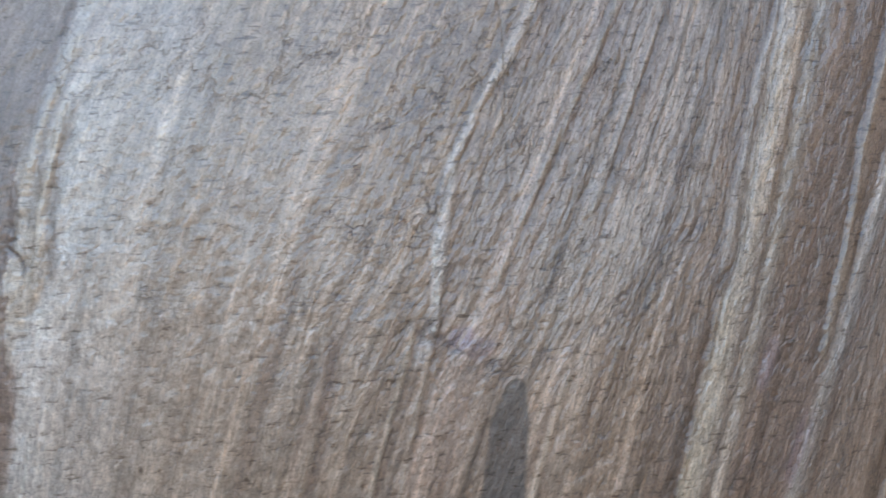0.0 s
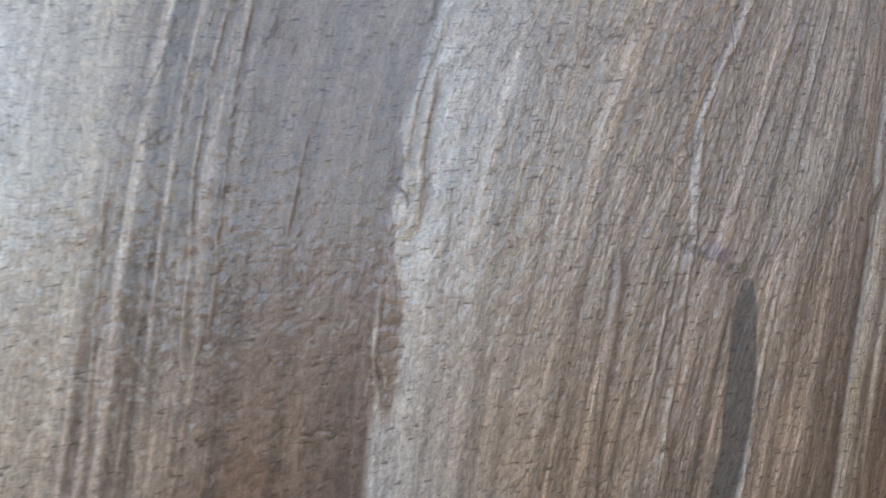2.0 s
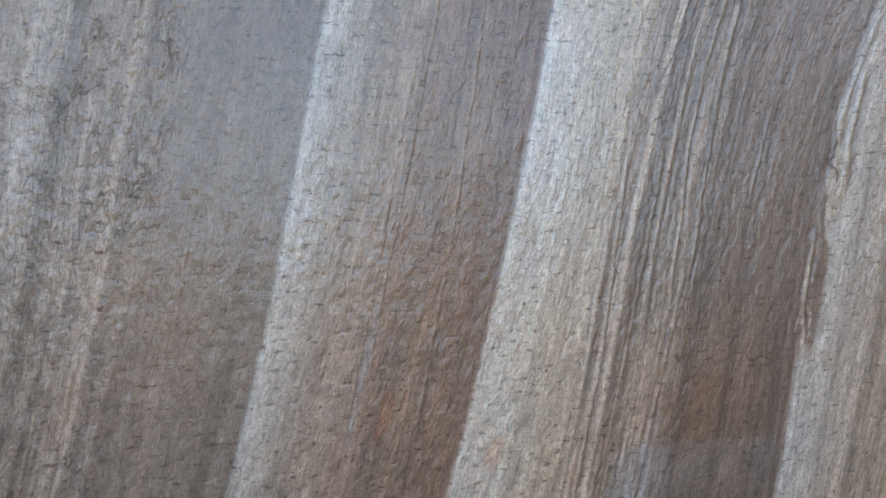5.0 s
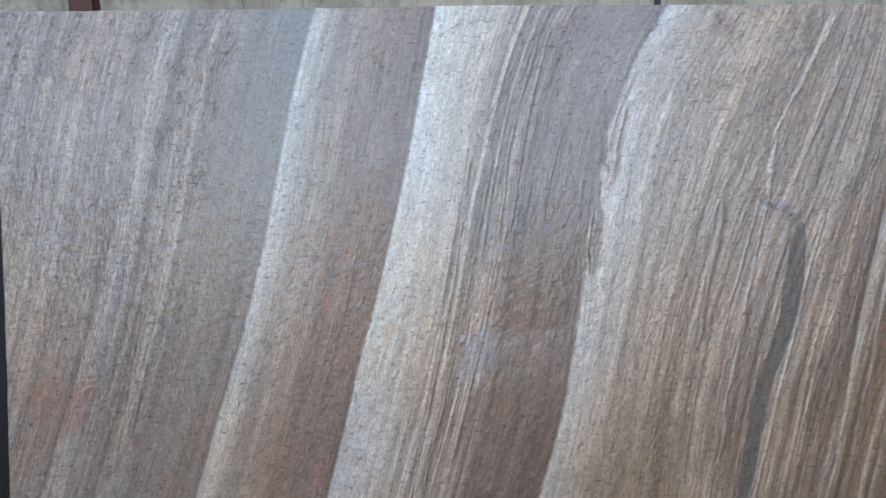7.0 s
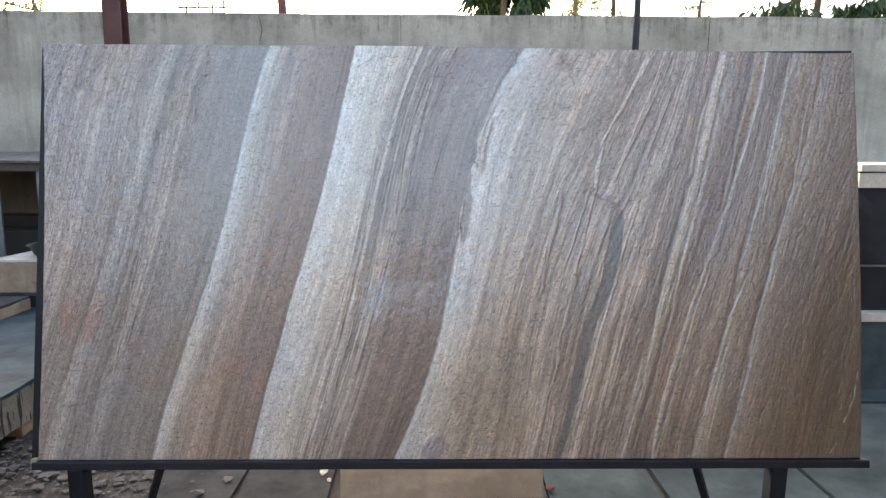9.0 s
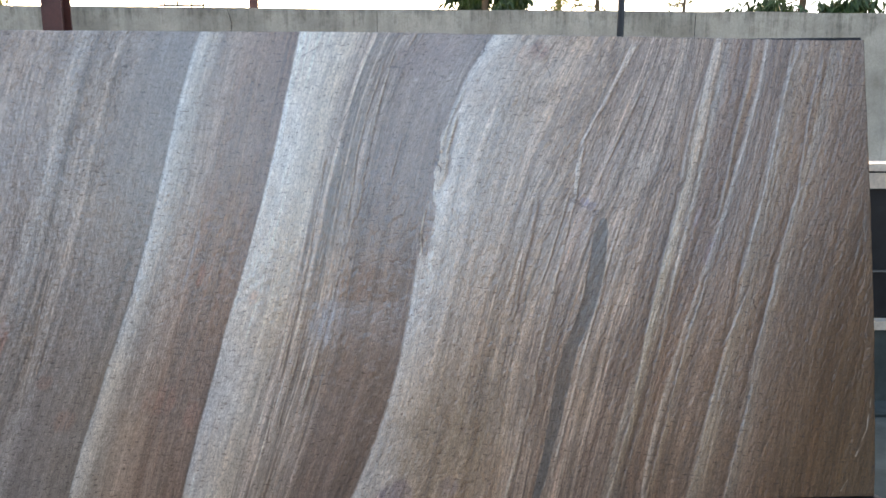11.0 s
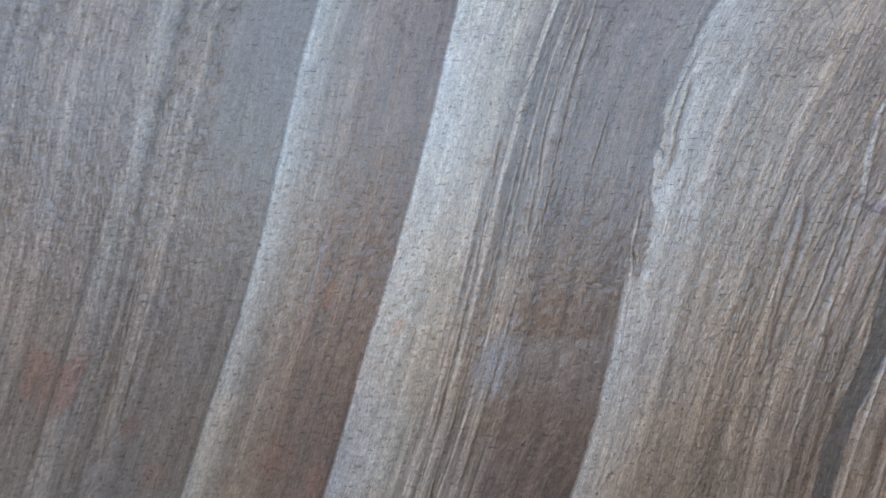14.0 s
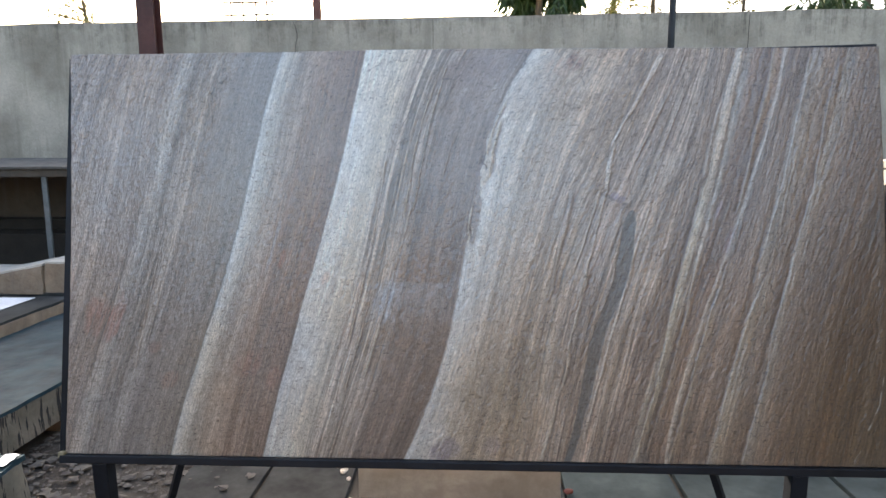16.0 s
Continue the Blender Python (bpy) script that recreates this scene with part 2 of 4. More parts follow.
MIDDLE = [
    (0.956, 226, 222, 214, 0.1, 1.0), (1.02, 219, 213, 203, 0.15, 0.95), (1.10, 203, 194, 180, 0.3, 0.8), (1.14, 170, 160, 150, 1.4, 0.6),
    (1.22, 158, 148, 138, 1.8, 0.6), (1.29, 148, 136, 126, 1.4, 0.5), (1.32, 132, 119, 110, 0.5, 0.4), (1.42, 128, 115, 106, 0.4, 0.4),
    (1.498, 124, 111, 102, 0.4, 0.4), (1.506, 206, 202, 194, 0.2, 0.9), (1.56, 196, 188, 177, 0.3, 0.8), (1.66, 173, 158, 142, 0.6, 0.6),
    (1.78, 156, 140, 124, 1.0, 0.5), (1.88, 152, 135, 118, 1.2, 0.5),
]
EAST = [
    (1.98, 166, 150, 136, 1.3, 0.5), (2.06, 168, 152, 137, 1.2, 0.5), (2.20, 160, 144, 129, 1.4, 0.5), (2.292, 128, 112, 99, 1.0, 0.3),
    (2.300, 182, 170, 154, 0.9, 0.6), (2.318, 170, 158, 143, 1.2, 0.6), (2.330, 138, 122, 108, 1.2, 0.4), (2.340, 172, 160, 145, 0.9, 0.6), (2.358, 122, 105, 92, 0.9, 0.3), (2.432, 128, 111, 98, 0.9, 0.3),
    (2.440, 184, 174, 162, 0.5, 0.7), (2.465, 142, 126, 113, 0.9, 0.4), (2.568, 126, 110, 97, 0.8, 0.3), (2.577, 180, 170, 158, 0.5, 0.7),
    (2.61, 154, 140, 126, 0.6, 0.5), (2.676, 122, 106, 93, 0.7, 0.3), (2.686, 166, 156, 144, 0.5, 0.6), (2.73, 132, 117, 104, 0.6, 0.35),
    (2.82, 106, 91, 78, 0.7, 0.2), (2.95, 98, 82, 66, 0.7, 0.15), (3.10, 86, 72, 56, 0.7, 0.15),
]
stops = np.array(WEST + MIDDLE + EAST, dtype=float)
tone = np.stack([np.interp(u, stops[:, 0], stops[:, k]) for k in (1, 2, 3)], -1)
amp = np.interp(u, stops[:, 0], stops[:, 4])
gloss = np.interp(u, stops[:, 0], stops[:, 5])

# streaks that run with the layers: noise at three widths, and thin beds with a lit left edge painted bright
s1 = fbm(u * 26, v * 1.3, 21, 3)
s2 = fbm(u * 95, v * 2.6, 25, 3)
s3 = fbm(u * 260, v * 9.0, 29, 2)
streak = 0.9 * s1 + 1.1 * s2 + 0.9 * s3


def beds(rate, wander, seed):
    f = u * rate + wander * fbm(u * rate * 0.35, v * 0.9, seed, 2)
    w = np.floor(f)
    size = np.random.default_rng(seed).uniform(-0.2, 1, 4096)[(w.astype(int)) % 4096] * (0.55 + 0.6 * fbm(w * 3.7, v * 2.4, seed + 3, 2))
    f = f - w
    return size * (step(0, 0.06, f) * (1 - f) ** 1.6 - 0.33)


layered = step(0.35, 1.2, amp) * (1 - step(1.56, 1.62, u) * (1 - step(2.26, 2.30, u)) * (0.15 + 0.15 * step(-0.03, 0.05, gz - fault_z)))
east = 1 - 0.65 * step(2.22, 2.34, u)
bed = east * layered * (0.62 * beds(26, 0.9, 33) + 0.42 * beds(75, 1.2, 37)) * (1 + 0.3 * s1)
long1 = np.tanh(3.2 * fbm(u * 44, v * 0.7, 201, 3))
long2 = np.tanh(3.0 * fbm(u * 130, v * 1.6, 205, 3))
tone = tone * (1 + (0.05 + 0.10 * amp) * streak + (0.035 + 0.045 * amp) * long1 + (0.03 + 0.05 * amp) * long2)[..., None]
# rusty threads in the brown bands
rust = step(0.25, 0.6, fbm(u * 60, v * 1.1, 209, 3)) * (step(0.72, 0.80, u) * (1 - step(0.94, 0.956, u)) + step(1.28, 1.34, u) * (1 - step(1.49, 1.505, u)) + 0.7 * step(1.7, 1.85, u))
tone = tone + (np.array([138, 96, 78]) - tone) * (0.15 * rust)[..., None]
tone = tone * (1 + 1.0 * bed)[..., None]
lines_dark = step(0.34, 0.62, fbm(u * 85, v * 2.2, 43, 2)) * layered
tone = tone + (np.array([96, 80, 70]) - tone) * (0.5 * lines_dark)[..., None]
# cloudy patches
cloud = fbm(gx * 5, gz * 4, 41)
tone = tone * (1 + 0.06 * cloud)[..., None]
hue = fbm(gx * 4 + 9, gz * 3.2, 47)
tone = tone * (1 + hue[..., None] * np.array([0.035, 0.0, -0.04]))
gloss = gloss * (1 + 0.3 * fbm(gx * 6, gz * 5, 51))


def window(x0, x1, z0, z1):
    """Rows and columns of the sheet that cover a patch of it."""
    i0, i1 = np.searchsorted(gz[:, 0], [z0 - 0.02, z1 + 0.02])
    return slice(i0, i1), slice(max(0, int((x0 - 0.02) / CELL)), min(nx, int((x1 + 0.02) / CELL) + 1))


def blot(cx, cz, rx, rz, colour, strength, seed, ragged=0.5, tilt=0.28, soft=0.35, sheen=0.0):
    """A stain with a ragged outline that leans with the layers."""
    reach = 1 + soft + ragged
    w = window(cx - rx * reach - rz * reach * tilt, cx + rx * reach + rz * reach * tilt, cz - rz * reach, cz + rz * reach)
    x, z = gx[w], gz[w]
    d = np.hypot((x - cx - (z - cz) * tilt) / rx, (z - cz) / rz) + ragged * fbm(x * 22, z * 14, seed)
    k = strength * (1 - step(1 - soft, 1 + soft, d)) * np.clip(0.75 + 0.9 * s2[w] + 0.8 * s3[w] + 0.4 * s1[w], 0, 1)
    tone[w] += (np.array(colour, dtype=float) - tone[w]) * k[..., None]
    gloss[w] += sheen * k


def crack(points, width, strength=0.7, seed=60, wobble=0.014, colour=(62, 50, 44)):
    """A thin wandering line, darker and sunk."""
    q = np.array(points)
    w = window(q[:, 0].min() - 0.03, q[:, 0].max() + 0.03, q[:, 1].min() - 0.03, q[:, 1].max() + 0.03)
    x, z = gx[w], gz[w]
    px, pz = x + wobble * fbm(x * 40, z * 40, seed), z + wobble * fbm(x * 40, z * 40, seed + 5)
    near = np.full(x.shape, 9.0)
    for (ax, az), (bx, bz) in zip(points, points[1:]):
        t = np.clip(((px - ax) * (bx - ax) + (pz - az) * (bz - az)) / ((bx - ax) ** 2 + (bz - az) ** 2), 0, 1)
        near = np.minimum(near, np.hypot(px - ax - t * (bx - ax), pz - az - t * (bz - az)))
    k = strength * (1 - step(width * 0.2, width * 1.1, near)) * step(-0.5, 0.3, fbm(x * 25, z * 25, seed + 9))
    tone[w] += (np.array(colour, dtype=float) - tone[w]) * k[..., None]
    relief[w] -= 0.0012 * k


relief = 0.0010 * amp * s2 + 0.0006 * s1 + 0.0011 * fbm(u * 80, v * 40, 55, 3) + 0.0018 * bed
relief = relief + 0.002 * (gloss - 0.5)

# grey intrusion: a narrow vein that starts with a round head below the fault
vein_x = np.interp(gz, [0.0, 0.156, 0.30, 0.43, 0.50, 0.55, 0.66, 0.75, 0.86, 0.91], [1.875, 1.918, 1.952, 1.980, 2.003, 2.026, 2.066, 2.085, 2.099, 2.106])
vein_w = np.interp(gz, [0.0, 0.15, 0.40, 0.50, 0.70, 0.86, 0.905, 0.915], [0.012, 0.017, 0.023, 0.022, 0.026, 0.024, 0.012, 0.0])
vein_d = np.abs(gx - vein_x + 0.006 * fbm(gx * 20, gz * 12, 58)) - vein_w
vein = 1 - step(-0.003, 0.003, vein_d)
tone = tone + (np.array([96, 94, 91]) * (1 + 0.06 * fbm(gx * 120, gz * 90, 59))[..., None] - tone) * (0.95 * vein)[..., None]
gloss = gloss * (1 - 0.9 * vein)

# splinters along the broken fold
fringe = step(0.74, 0.82, gz) * (1 - step(1.16, 1.24, gz)) * step(1.490, 1.496, u) * (1 - step(1.522, 1.535, u))
bits = step(-0.02, 0.05, fbm(u * 70, v * 9, 57, 3) + 0.04)
tone = tone + (np.where(bits[..., None] > 0.5, np.array([196.0, 186, 172]), np.array([128.0, 112, 102])) - tone) * (0.9 * fringe)[..., None]


def ridge(points, width, light=0.75, dark=0.55, seed=110, colour=(200, 188, 170)):
    """A proud pale bed with a dark gap on its right, from the top down."""
    px, pz = np.array(points)[::-1].T
    p = window(px.min() - 0.03, px.max() + 0.08, pz[0] - 0.03, pz[-1] + 0.03)
    x, z = gx[p], gz[p]
    d = x - np.interp(z, pz, px) + 0.004 * fbm(x * 9, z * 7, seed) + 0.0015 * fbm(x * 60, z * 30, seed + 4)
    w = width * (0.75 + 0.6 * fbm(z * 9, z * 0 + seed, seed + 2))
    live = step(pz[0] - 0.02, pz[0] + 0.02, z) * (1 - step(pz[-1] - 0.02, pz[-1] + 0.02, z)) * np.clip(0.8 + 0.7 * fbm(z * 5, z * 0 + 7, seed + 1), 0, 1) * (1 - vein[p])
    up = step(-0.002, 0.001, d) * (1 - step(w * 0.55, w * 1.05, d)) * live
    gap = step(w * 0.8, w * 1.1, d) * (1 - step(w * 1.3, w * 2.4, d)) * live
    edge = (1 - step(0.0, 0.005, np.abs(d + 0.005))) * live
    up = up * np.clip(0.85 + 0.5 * s3[p] + 0.35 * s2[p], 0, 1)
    tone[p] += (np.array(colour, dtype=float) - tone[p]) * (light * up)[..., None]
    tone[p] += (np.array([98.0, 82, 72]) - tone[p]) * (dark * gap + 0.5 * dark * edge)[..., None]
    relief[p] += 0.0022 * up - 0.0012 * gap
    gloss[p] += 0.10 * up


def swell(points, width, light, dark, seed, colour=(186, 172, 152)):
    """A broad bed with a proud left edge, painted pale as if lit, that sinks and darkens to its right, from the top
    down.
    """
    px, pz = np.array(points)[::-1].T
    p = window(px.min() - 0.04, px.max() + width + 0.04, pz[0] - 0.03, pz[-1] + 0.03)
    x, z = gx[p], gz[p]
    d = x - np.interp(z, pz, px) + 0.006 * fbm(x * 7, z * 6, seed) + 0.0022 * fbm(x * 45, z * 20, seed + 4)
    w = width * (0.85 + 0.5 * fbm(z * 7, z * 0 + seed, seed + 2))
    live = step(pz[0] - 0.02, pz[0] + 0.03, z) * (1 - step(pz[-1] - 0.02, pz[-1] + 0.01, z)) * np.clip(0.85 + 0.5 * fbm(z * 5, z * 0 + 7, seed + 1), 0.2, 1) * (1 - vein[p])
    up = step(-0.003, 0.002, d) * np.clip(1 - d / w, 0, 1) ** 1.3 * live
    gap = step(-0.022, -0.004, d) * (1 - step(-0.003, 0.001, d)) * live
    up = up * np.clip(0.8 + 0.5 * s3[p] + 0.4 * s2[p] + 0.3 * s1[p], 0, 1.1)
    tone[p] += (np.array(colour, dtype=float) - tone[p]) * np.clip(light * up, 0, 1)[..., None]
    tone[p] += (np.array([92.0, 77, 66]) - tone[p]) * (dark * gap)[..., None]
    relief[p] += 0.0034 * up - 0.0010 * gap
    gloss[p] += 0.15 * up


swell([(2.491, 1.504), (2.406, 1.249), (2.359, 1.026)], 0.055, 0.95, 0.6, 301, (202, 194, 184))
swell([(2.357, 1.001), (2.297, 0.76), (2.237, 0.518), (2.183, 0.255), (2.11, 0.01)], 0.042, 0.9, 0.6, 305, (198, 184, 160))
swell([(2.62, 1.506), (2.546, 1.19), (2.48, 0.905)], 0.030, 0.75, 0.5, 309)
swell([(2.743, 1.476), (2.693, 1.252), (2.647, 1.028), (2.572, 0.762), (2.548, 0.703)], 0.075, 0.65, 0.55, 313, (172, 158, 140))
swell([(2.836, 1.437), (2.785, 1.212), (2.745, 0.988), (2.685, 0.785), (2.65, 0.642), (2.604, 0.48), (2.578, 0.317), (2.534, 0.155), (2.494, 0.009)], 0.055, 0.65, 0.5, 317, (168, 154, 136))
swell([(2.344, 0.76), (2.278, 0.458), (2.218, 0.235), (2.148, 0.013)], 0.028, 0.75, 0.5, 321)
swell([(2.45, 0.732), (2.379, 0.539), (2.329, 0.337), (2.279, 0.154), (2.239, 0.013)], 0.045, 0.8, 0.55, 325, (190, 174, 150))
swell([(2.583, 0.686), (2.512, 0.52), (2.462, 0.337), (2.432, 0.236), (2.378, 0.017)], 0.065, 0.75, 0.5, 329, (178, 163, 142))
ridge([(1.955, 0.75), (1.902, 0.517), (1.852, 0.274), (1.773, 0.008)], 0.014, 0.85, 0.4, 119)
ridge([(2.205, 1.48), (2.161, 1.389), (2.08, 1.24), (2.04, 1.165), (2.018, 1.07), (2.011, 0.983), (1.985, 0.93)], 0.026, 0.9, 0.35, 111, (224, 216, 206))
ridge([(2.30, 1.48), (2.19, 1.24), (2.08, 1.01)], 0.011, 0.6, 0.55, 112)
ridge([(2.345, 1.44), (2.26, 1.25), (2.20, 1.10)], 0.010, 0.45, 0.4, 113)
ridge([(2.12, 0.78), (2.03, 0.455), (1.93, 0.09)], 0.011, 0.55, 0.4, 120)
ridge([(2.17, 0.93), (2.12, 0.78), (2.06, 0.55)], 0.012, 0.5, 0.4, 121)
ridge([(1.99, 0.98), (1.95, 0.85), (1.90, 0.70)], 0.009, 0.6, 0.5, 122)
ridge([(2.02, 1.0), (1.985, 0.86), (1.94, 0.70), (1.90, 0.55)], 0.010, 0.45, 0.5, 123)
ridge([(1.885, 0.97), (1.85, 0.80), (1.81, 0.60)], 0.018, 0.0, 0.8, 124)
ridge([(1.40, 1.42), (1.34, 1.24), (1.30, 1.05), (1.275, 0.88)], 0.007, 0.7, 0.6, 128)
ridge([(1.43, 1.44), (1.37, 1.24), (1.335, 1.05), (1.31, 0.90)], 0.007, 0.7, 0.6, 129)
ridge([(1.27, 1.12), (1.22, 0.88), (1.16, 0.62), (1.06, 0.25)], 0.006, 0.6, 0.7, 130)
ridge([(1.30, 0.92), (1.25, 0.72), (1.19, 0.50), (1.13, 0.30)], 0.008, 0.7, 0.6, 131)
ridge([(1.21, 1.10), (1.17, 0.85), (1.09, 0.50), (1.02, 0.20)], 0.006, 0.5, 0.6, 132)
ridge([(0.885, 1.25), (0.82, 0.95), (0.76, 0.70)], 0.004, 0.4, 0.2, 133)
ridge([(0.93, 1.38), (0.87, 1.10), (0.80, 0.80)], 0.004, 0.35, 0.2, 134)
ridge([(0.995, 1.35), (0.93, 1.00), (0.87, 0.72)], 0.005, 0.45, 0.5, 135)
ridge([(0.36, 0.78), (0.31, 0.58), (0.26, 0.32)], 0.005, 0.4, 0.5, 136)
ridge([(0.41, 0.84), (0.36, 0.62), (0.31, 0.42)], 0.005, 0.4, 0.5, 137)

ridge([(1.655, 1.33), (1.60, 1.20), (1.575, 1.12)], 0.014, 0.85, 0.5, 138)
ridge([(1.535, 0.97), (1.515, 0.88), (1.512, 0.80)], 0.009, 0.9, 0.6, 139)
ridge([(1.63, 1.24), (1.60, 1.13), (1.585, 1.04)], 0.012, 0.8, 0.5, 140)
ridge([(1.50, 1.30), (1.45, 1.16), (1.42, 1.05)], 0.004, 0.4, 0.4, 142)
ridge([(0.62, 1.20), (0.57, 1.02), (0.53, 0.85)], 0.004, 0.3, 0.5, 143)

# stains and patches
blot(0.115, 0.52, 0.045, 0.070, (176, 128, 114), 0.45, 70, 0.9)
blot(0.175, 0.50, 0.040, 0.075, (174, 122, 108), 0.48, 71, 0.9)
blot(0.70, 0.345, 0.045, 0.045, (168, 124, 112), 0.35, 72)
blot(0.80, 0.29, 0.030, 0.040, (166, 122, 110), 0.3, 73)
blot(0.40, 0.28, 0.030, 0.035, (160, 126, 112), 0.4, 74)
blot(0.34, 0.40, 0.020, 0.020, (150, 120, 110), 0.4, 75)
# three pale bluish streaks with raised gloss
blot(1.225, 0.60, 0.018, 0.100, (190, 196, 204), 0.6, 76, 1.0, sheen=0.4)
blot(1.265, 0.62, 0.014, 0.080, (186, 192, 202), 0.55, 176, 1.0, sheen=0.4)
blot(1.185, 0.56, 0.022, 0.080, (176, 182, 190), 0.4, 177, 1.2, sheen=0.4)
blot(1.31, 0.70, 0.060, 0.060, (138, 112, 96), 0.5, 78)
blot(2.455, 0.80, 0.018, 0.05, (150, 136, 144), 0.5, 79)
blot(2.416, 0.913, 0.010, 0.030, (150, 136, 144), 0.45, 179)
blot(2.045, 0.963, 0.014, 0.014, (146, 134, 144), 0.9, 180, 0.3)
blot(0.82, 0.735, 0.012, 0.035, (176, 112, 86), 0.45, 181)
blot(0.99, 0.665, 0.014, 0.020, (198, 156, 128), 0.35, 182, 0.9)
blot(0.795, 0.80, 0.006, 0.090, (176, 172, 172), 0.6, 183, 0.7)
blot(1.43, 0.03, 0.050, 0.040, (122, 112, 118), 0.7, 80)
blot(1.60, 0.05, 0.035, 0.035, (122, 112, 118), 0.6, 81)
blot(1.905, 1.455, 0.030, 0.030, (112, 84, 74), 0.85, 82, 0.8)
blot(1.86, 1.44, 0.060, 0.030, (168, 140, 122), 0.6, 83, 0.6)
blot(1.55, 0.925, 0.018, 0.045, (128, 112, 102), 0.9, 84, 0.7, 0.2, 0.12)
blot(1.585, 1.06, 0.016, 0.050, (196, 184, 168), 0.9, 85, 0.4, 0.2, 0.15)
blot(1.71, 0.29, 0.060, 0.080, (118, 104, 90), 0.7, 86, 0.7)
blot(1.62, 0.22, 0.150, 0.200, (140, 126, 108), 0.75, 87, 0.6, soft=0.6)
blot(2.07, 0.95, 0.014, 0.012, (140, 128, 130), 0.9, 88, 0.3)
blot(1.55, 1.42, 0.120, 0.060, (132, 116, 108), 0.7, 89, 0.5)
blot(0.90, 0.18, 0.090, 0.120, (190, 176, 160), 0.35, 92, 0.8)
blot(2.20, 1.03, 0.070, 0.090, (176, 166, 154), 0.7, 93, 0.5, soft=0.6)
blot(1.72, 1.36, 0.140, 0.090, (182, 170, 158), 0.7, 94, 0.6, soft=0.6)

# blue-grey, glossier patch with a level upper edge
blue_patch = (1 - step(0.640, 0.656, gz + 0.006 * fbm(gx * 12, gz * 12, 221))) * step(0.44, 0.60, gz + 0.05 * fbm(gx * 9, gz * 9, 223)) * step(1.19, 1.25, u) * (1 - step(1.47, 1.50, u))
tone = tone + (np.array([150, 153, 160]) * (1 + 0.10 * s2 + 0.12 * s1)[..., None] - tone) * (0.36 * blue_patch)[..., None]
gloss = gloss + 0.35 * blue_patch

# cracks
crack([(1.735, 1.49), (1.69, 1.40), (1.655, 1.36), (1.60, 1.35)], 0.003, 0.8, 61)
crack([(1.88, 1.48), (1.915, 1.45), (1.93, 1.40), (1.94, 1.36)], 0.003, 0.8, 62)
crack([(1.36, 0.98), (1.375, 0.93), (1.39, 0.80), (1.40, 0.72)], 0.0022, 0.7, 63)
crack([(1.41, 0.80), (1.42, 0.775), (1.46, 0.765)], 0.0025, 0.8, 64)
crack([(1.46, 1.40), (1.38, 1.40), (1.33, 1.32), (1.29, 1.22), (1.27, 1.14)], 0.003, 0.7, 65)
crack([(1.33, 1.46), (1.37, 1.40), (1.31, 1.30), (1.26, 1.20)], 0.003, 0.7, 66)
crack([(1.14, 1.43), (1.20, 1.46), (1.28, 1.47)], 0.002, 0.6, 67)
crack([(1.24, 1.34), (1.22, 1.24), (1.24, 1.16)], 0.002, 0.5, 68)
crack([(1.46, 1.41), (1.53, 1.41), (1.60, 1.36)], 0.0022, 0.6, 69)
crack([(1.90, 1.02), (1.99, 0.985), (2.05, 0.95), (2.12, 0.915), (2.20, 0.95), (2.30, 1.06), (2.345, 1.09)], 0.004, 0.5, 95, 0.03)
crack([(2.33, 1.10), (2.345, 1.03), (2.36, 1.005), (2.385, 1.005)], 0.003, 0.7, 96)
crack([(2.52, 0.72), (2.545, 0.69), (2.575, 0.69), (2.60, 0.66), (2.60, 0.60), (2.575, 0.56)], 0.0028, 0.75, 97)
crack([(1.575, 1.12), (1.565, 1.09), (1.585, 1.06)], 0.004, 0.9, 98)
crack([(1.52, 0.86), (1.525, 0.80), (1.535, 0.785)], 0.003, 0.8, 99)
crack([(0.07, 0.97), (0.09, 0.92), (0.07, 0.86), (0.10, 0.80)], 0.002, 0.5, 100)
crack([(0.15, 0.92), (0.18, 0.88), (0.20, 0.80)], 0.002, 0.5, 101)
crack([(2.985, 0.32), (2.97, 0.22), (2.93, 0.13)], 0.003, 0.8, 102, 0.003, (190, 186, 178))
crack([(2.905, 0.055), (2.88, 0.02)], 0.003, 0.7, 103, 0.003, (190, 186, 178))
crack([(1.35, 0.27), (1.39, 0.22), (1.37, 0.12), (1.30, 0.02)], 0.006, 0.7, 104, 0.008, (200, 194, 186))
crack([(1.46, 0.42), (1.43, 0.33), (1.40, 0.24), (1.36, 0.10)], 0.006, 0.7, 105, 0.008, (204, 198, 190))

# dark mineral specks and pits
for k in range(150):
    sx, sz = rng.uniform(0.02, W - 0.02), rng.uniform(0.02, H - 0.02)
    rad = rng.uniform(0.0012, 0.003)
    j, i = int(sx / CELL), int(sz / CELL)
    a, b = slice(max(0, i - 4), i + 5), slice(max(0, j - 4), j + 5)
    kk = 0.75 * (1 - step(rad * 0.5, rad * 1.3, np.hypot(gx[a, b] - sx, (gz[a, b] - sz) * 0.7)))
    tone[a, b] += (np.array([70, 60, 54]) - tone[a, b]) * kk[..., None]

calm = step(0.0, 0.03, gz - fault_z) * step(1.9, 1.98, gx) * (1 - step(2.30, 2.38, gx))
right = (1 - 0.5 * calm) * east * step(1.55, 2.05, u) * (1 - 0.85 * vein)
fine_beds = np.tanh(4.5 * fbm(u * 15 + 0.3 * fbm(u * 6, v * 5, 163), v * 0.55, 161, 2)) * 0.65 + np.tanh(4 * fbm(u * 55, v * 1.2, 165, 2)) * 0.4
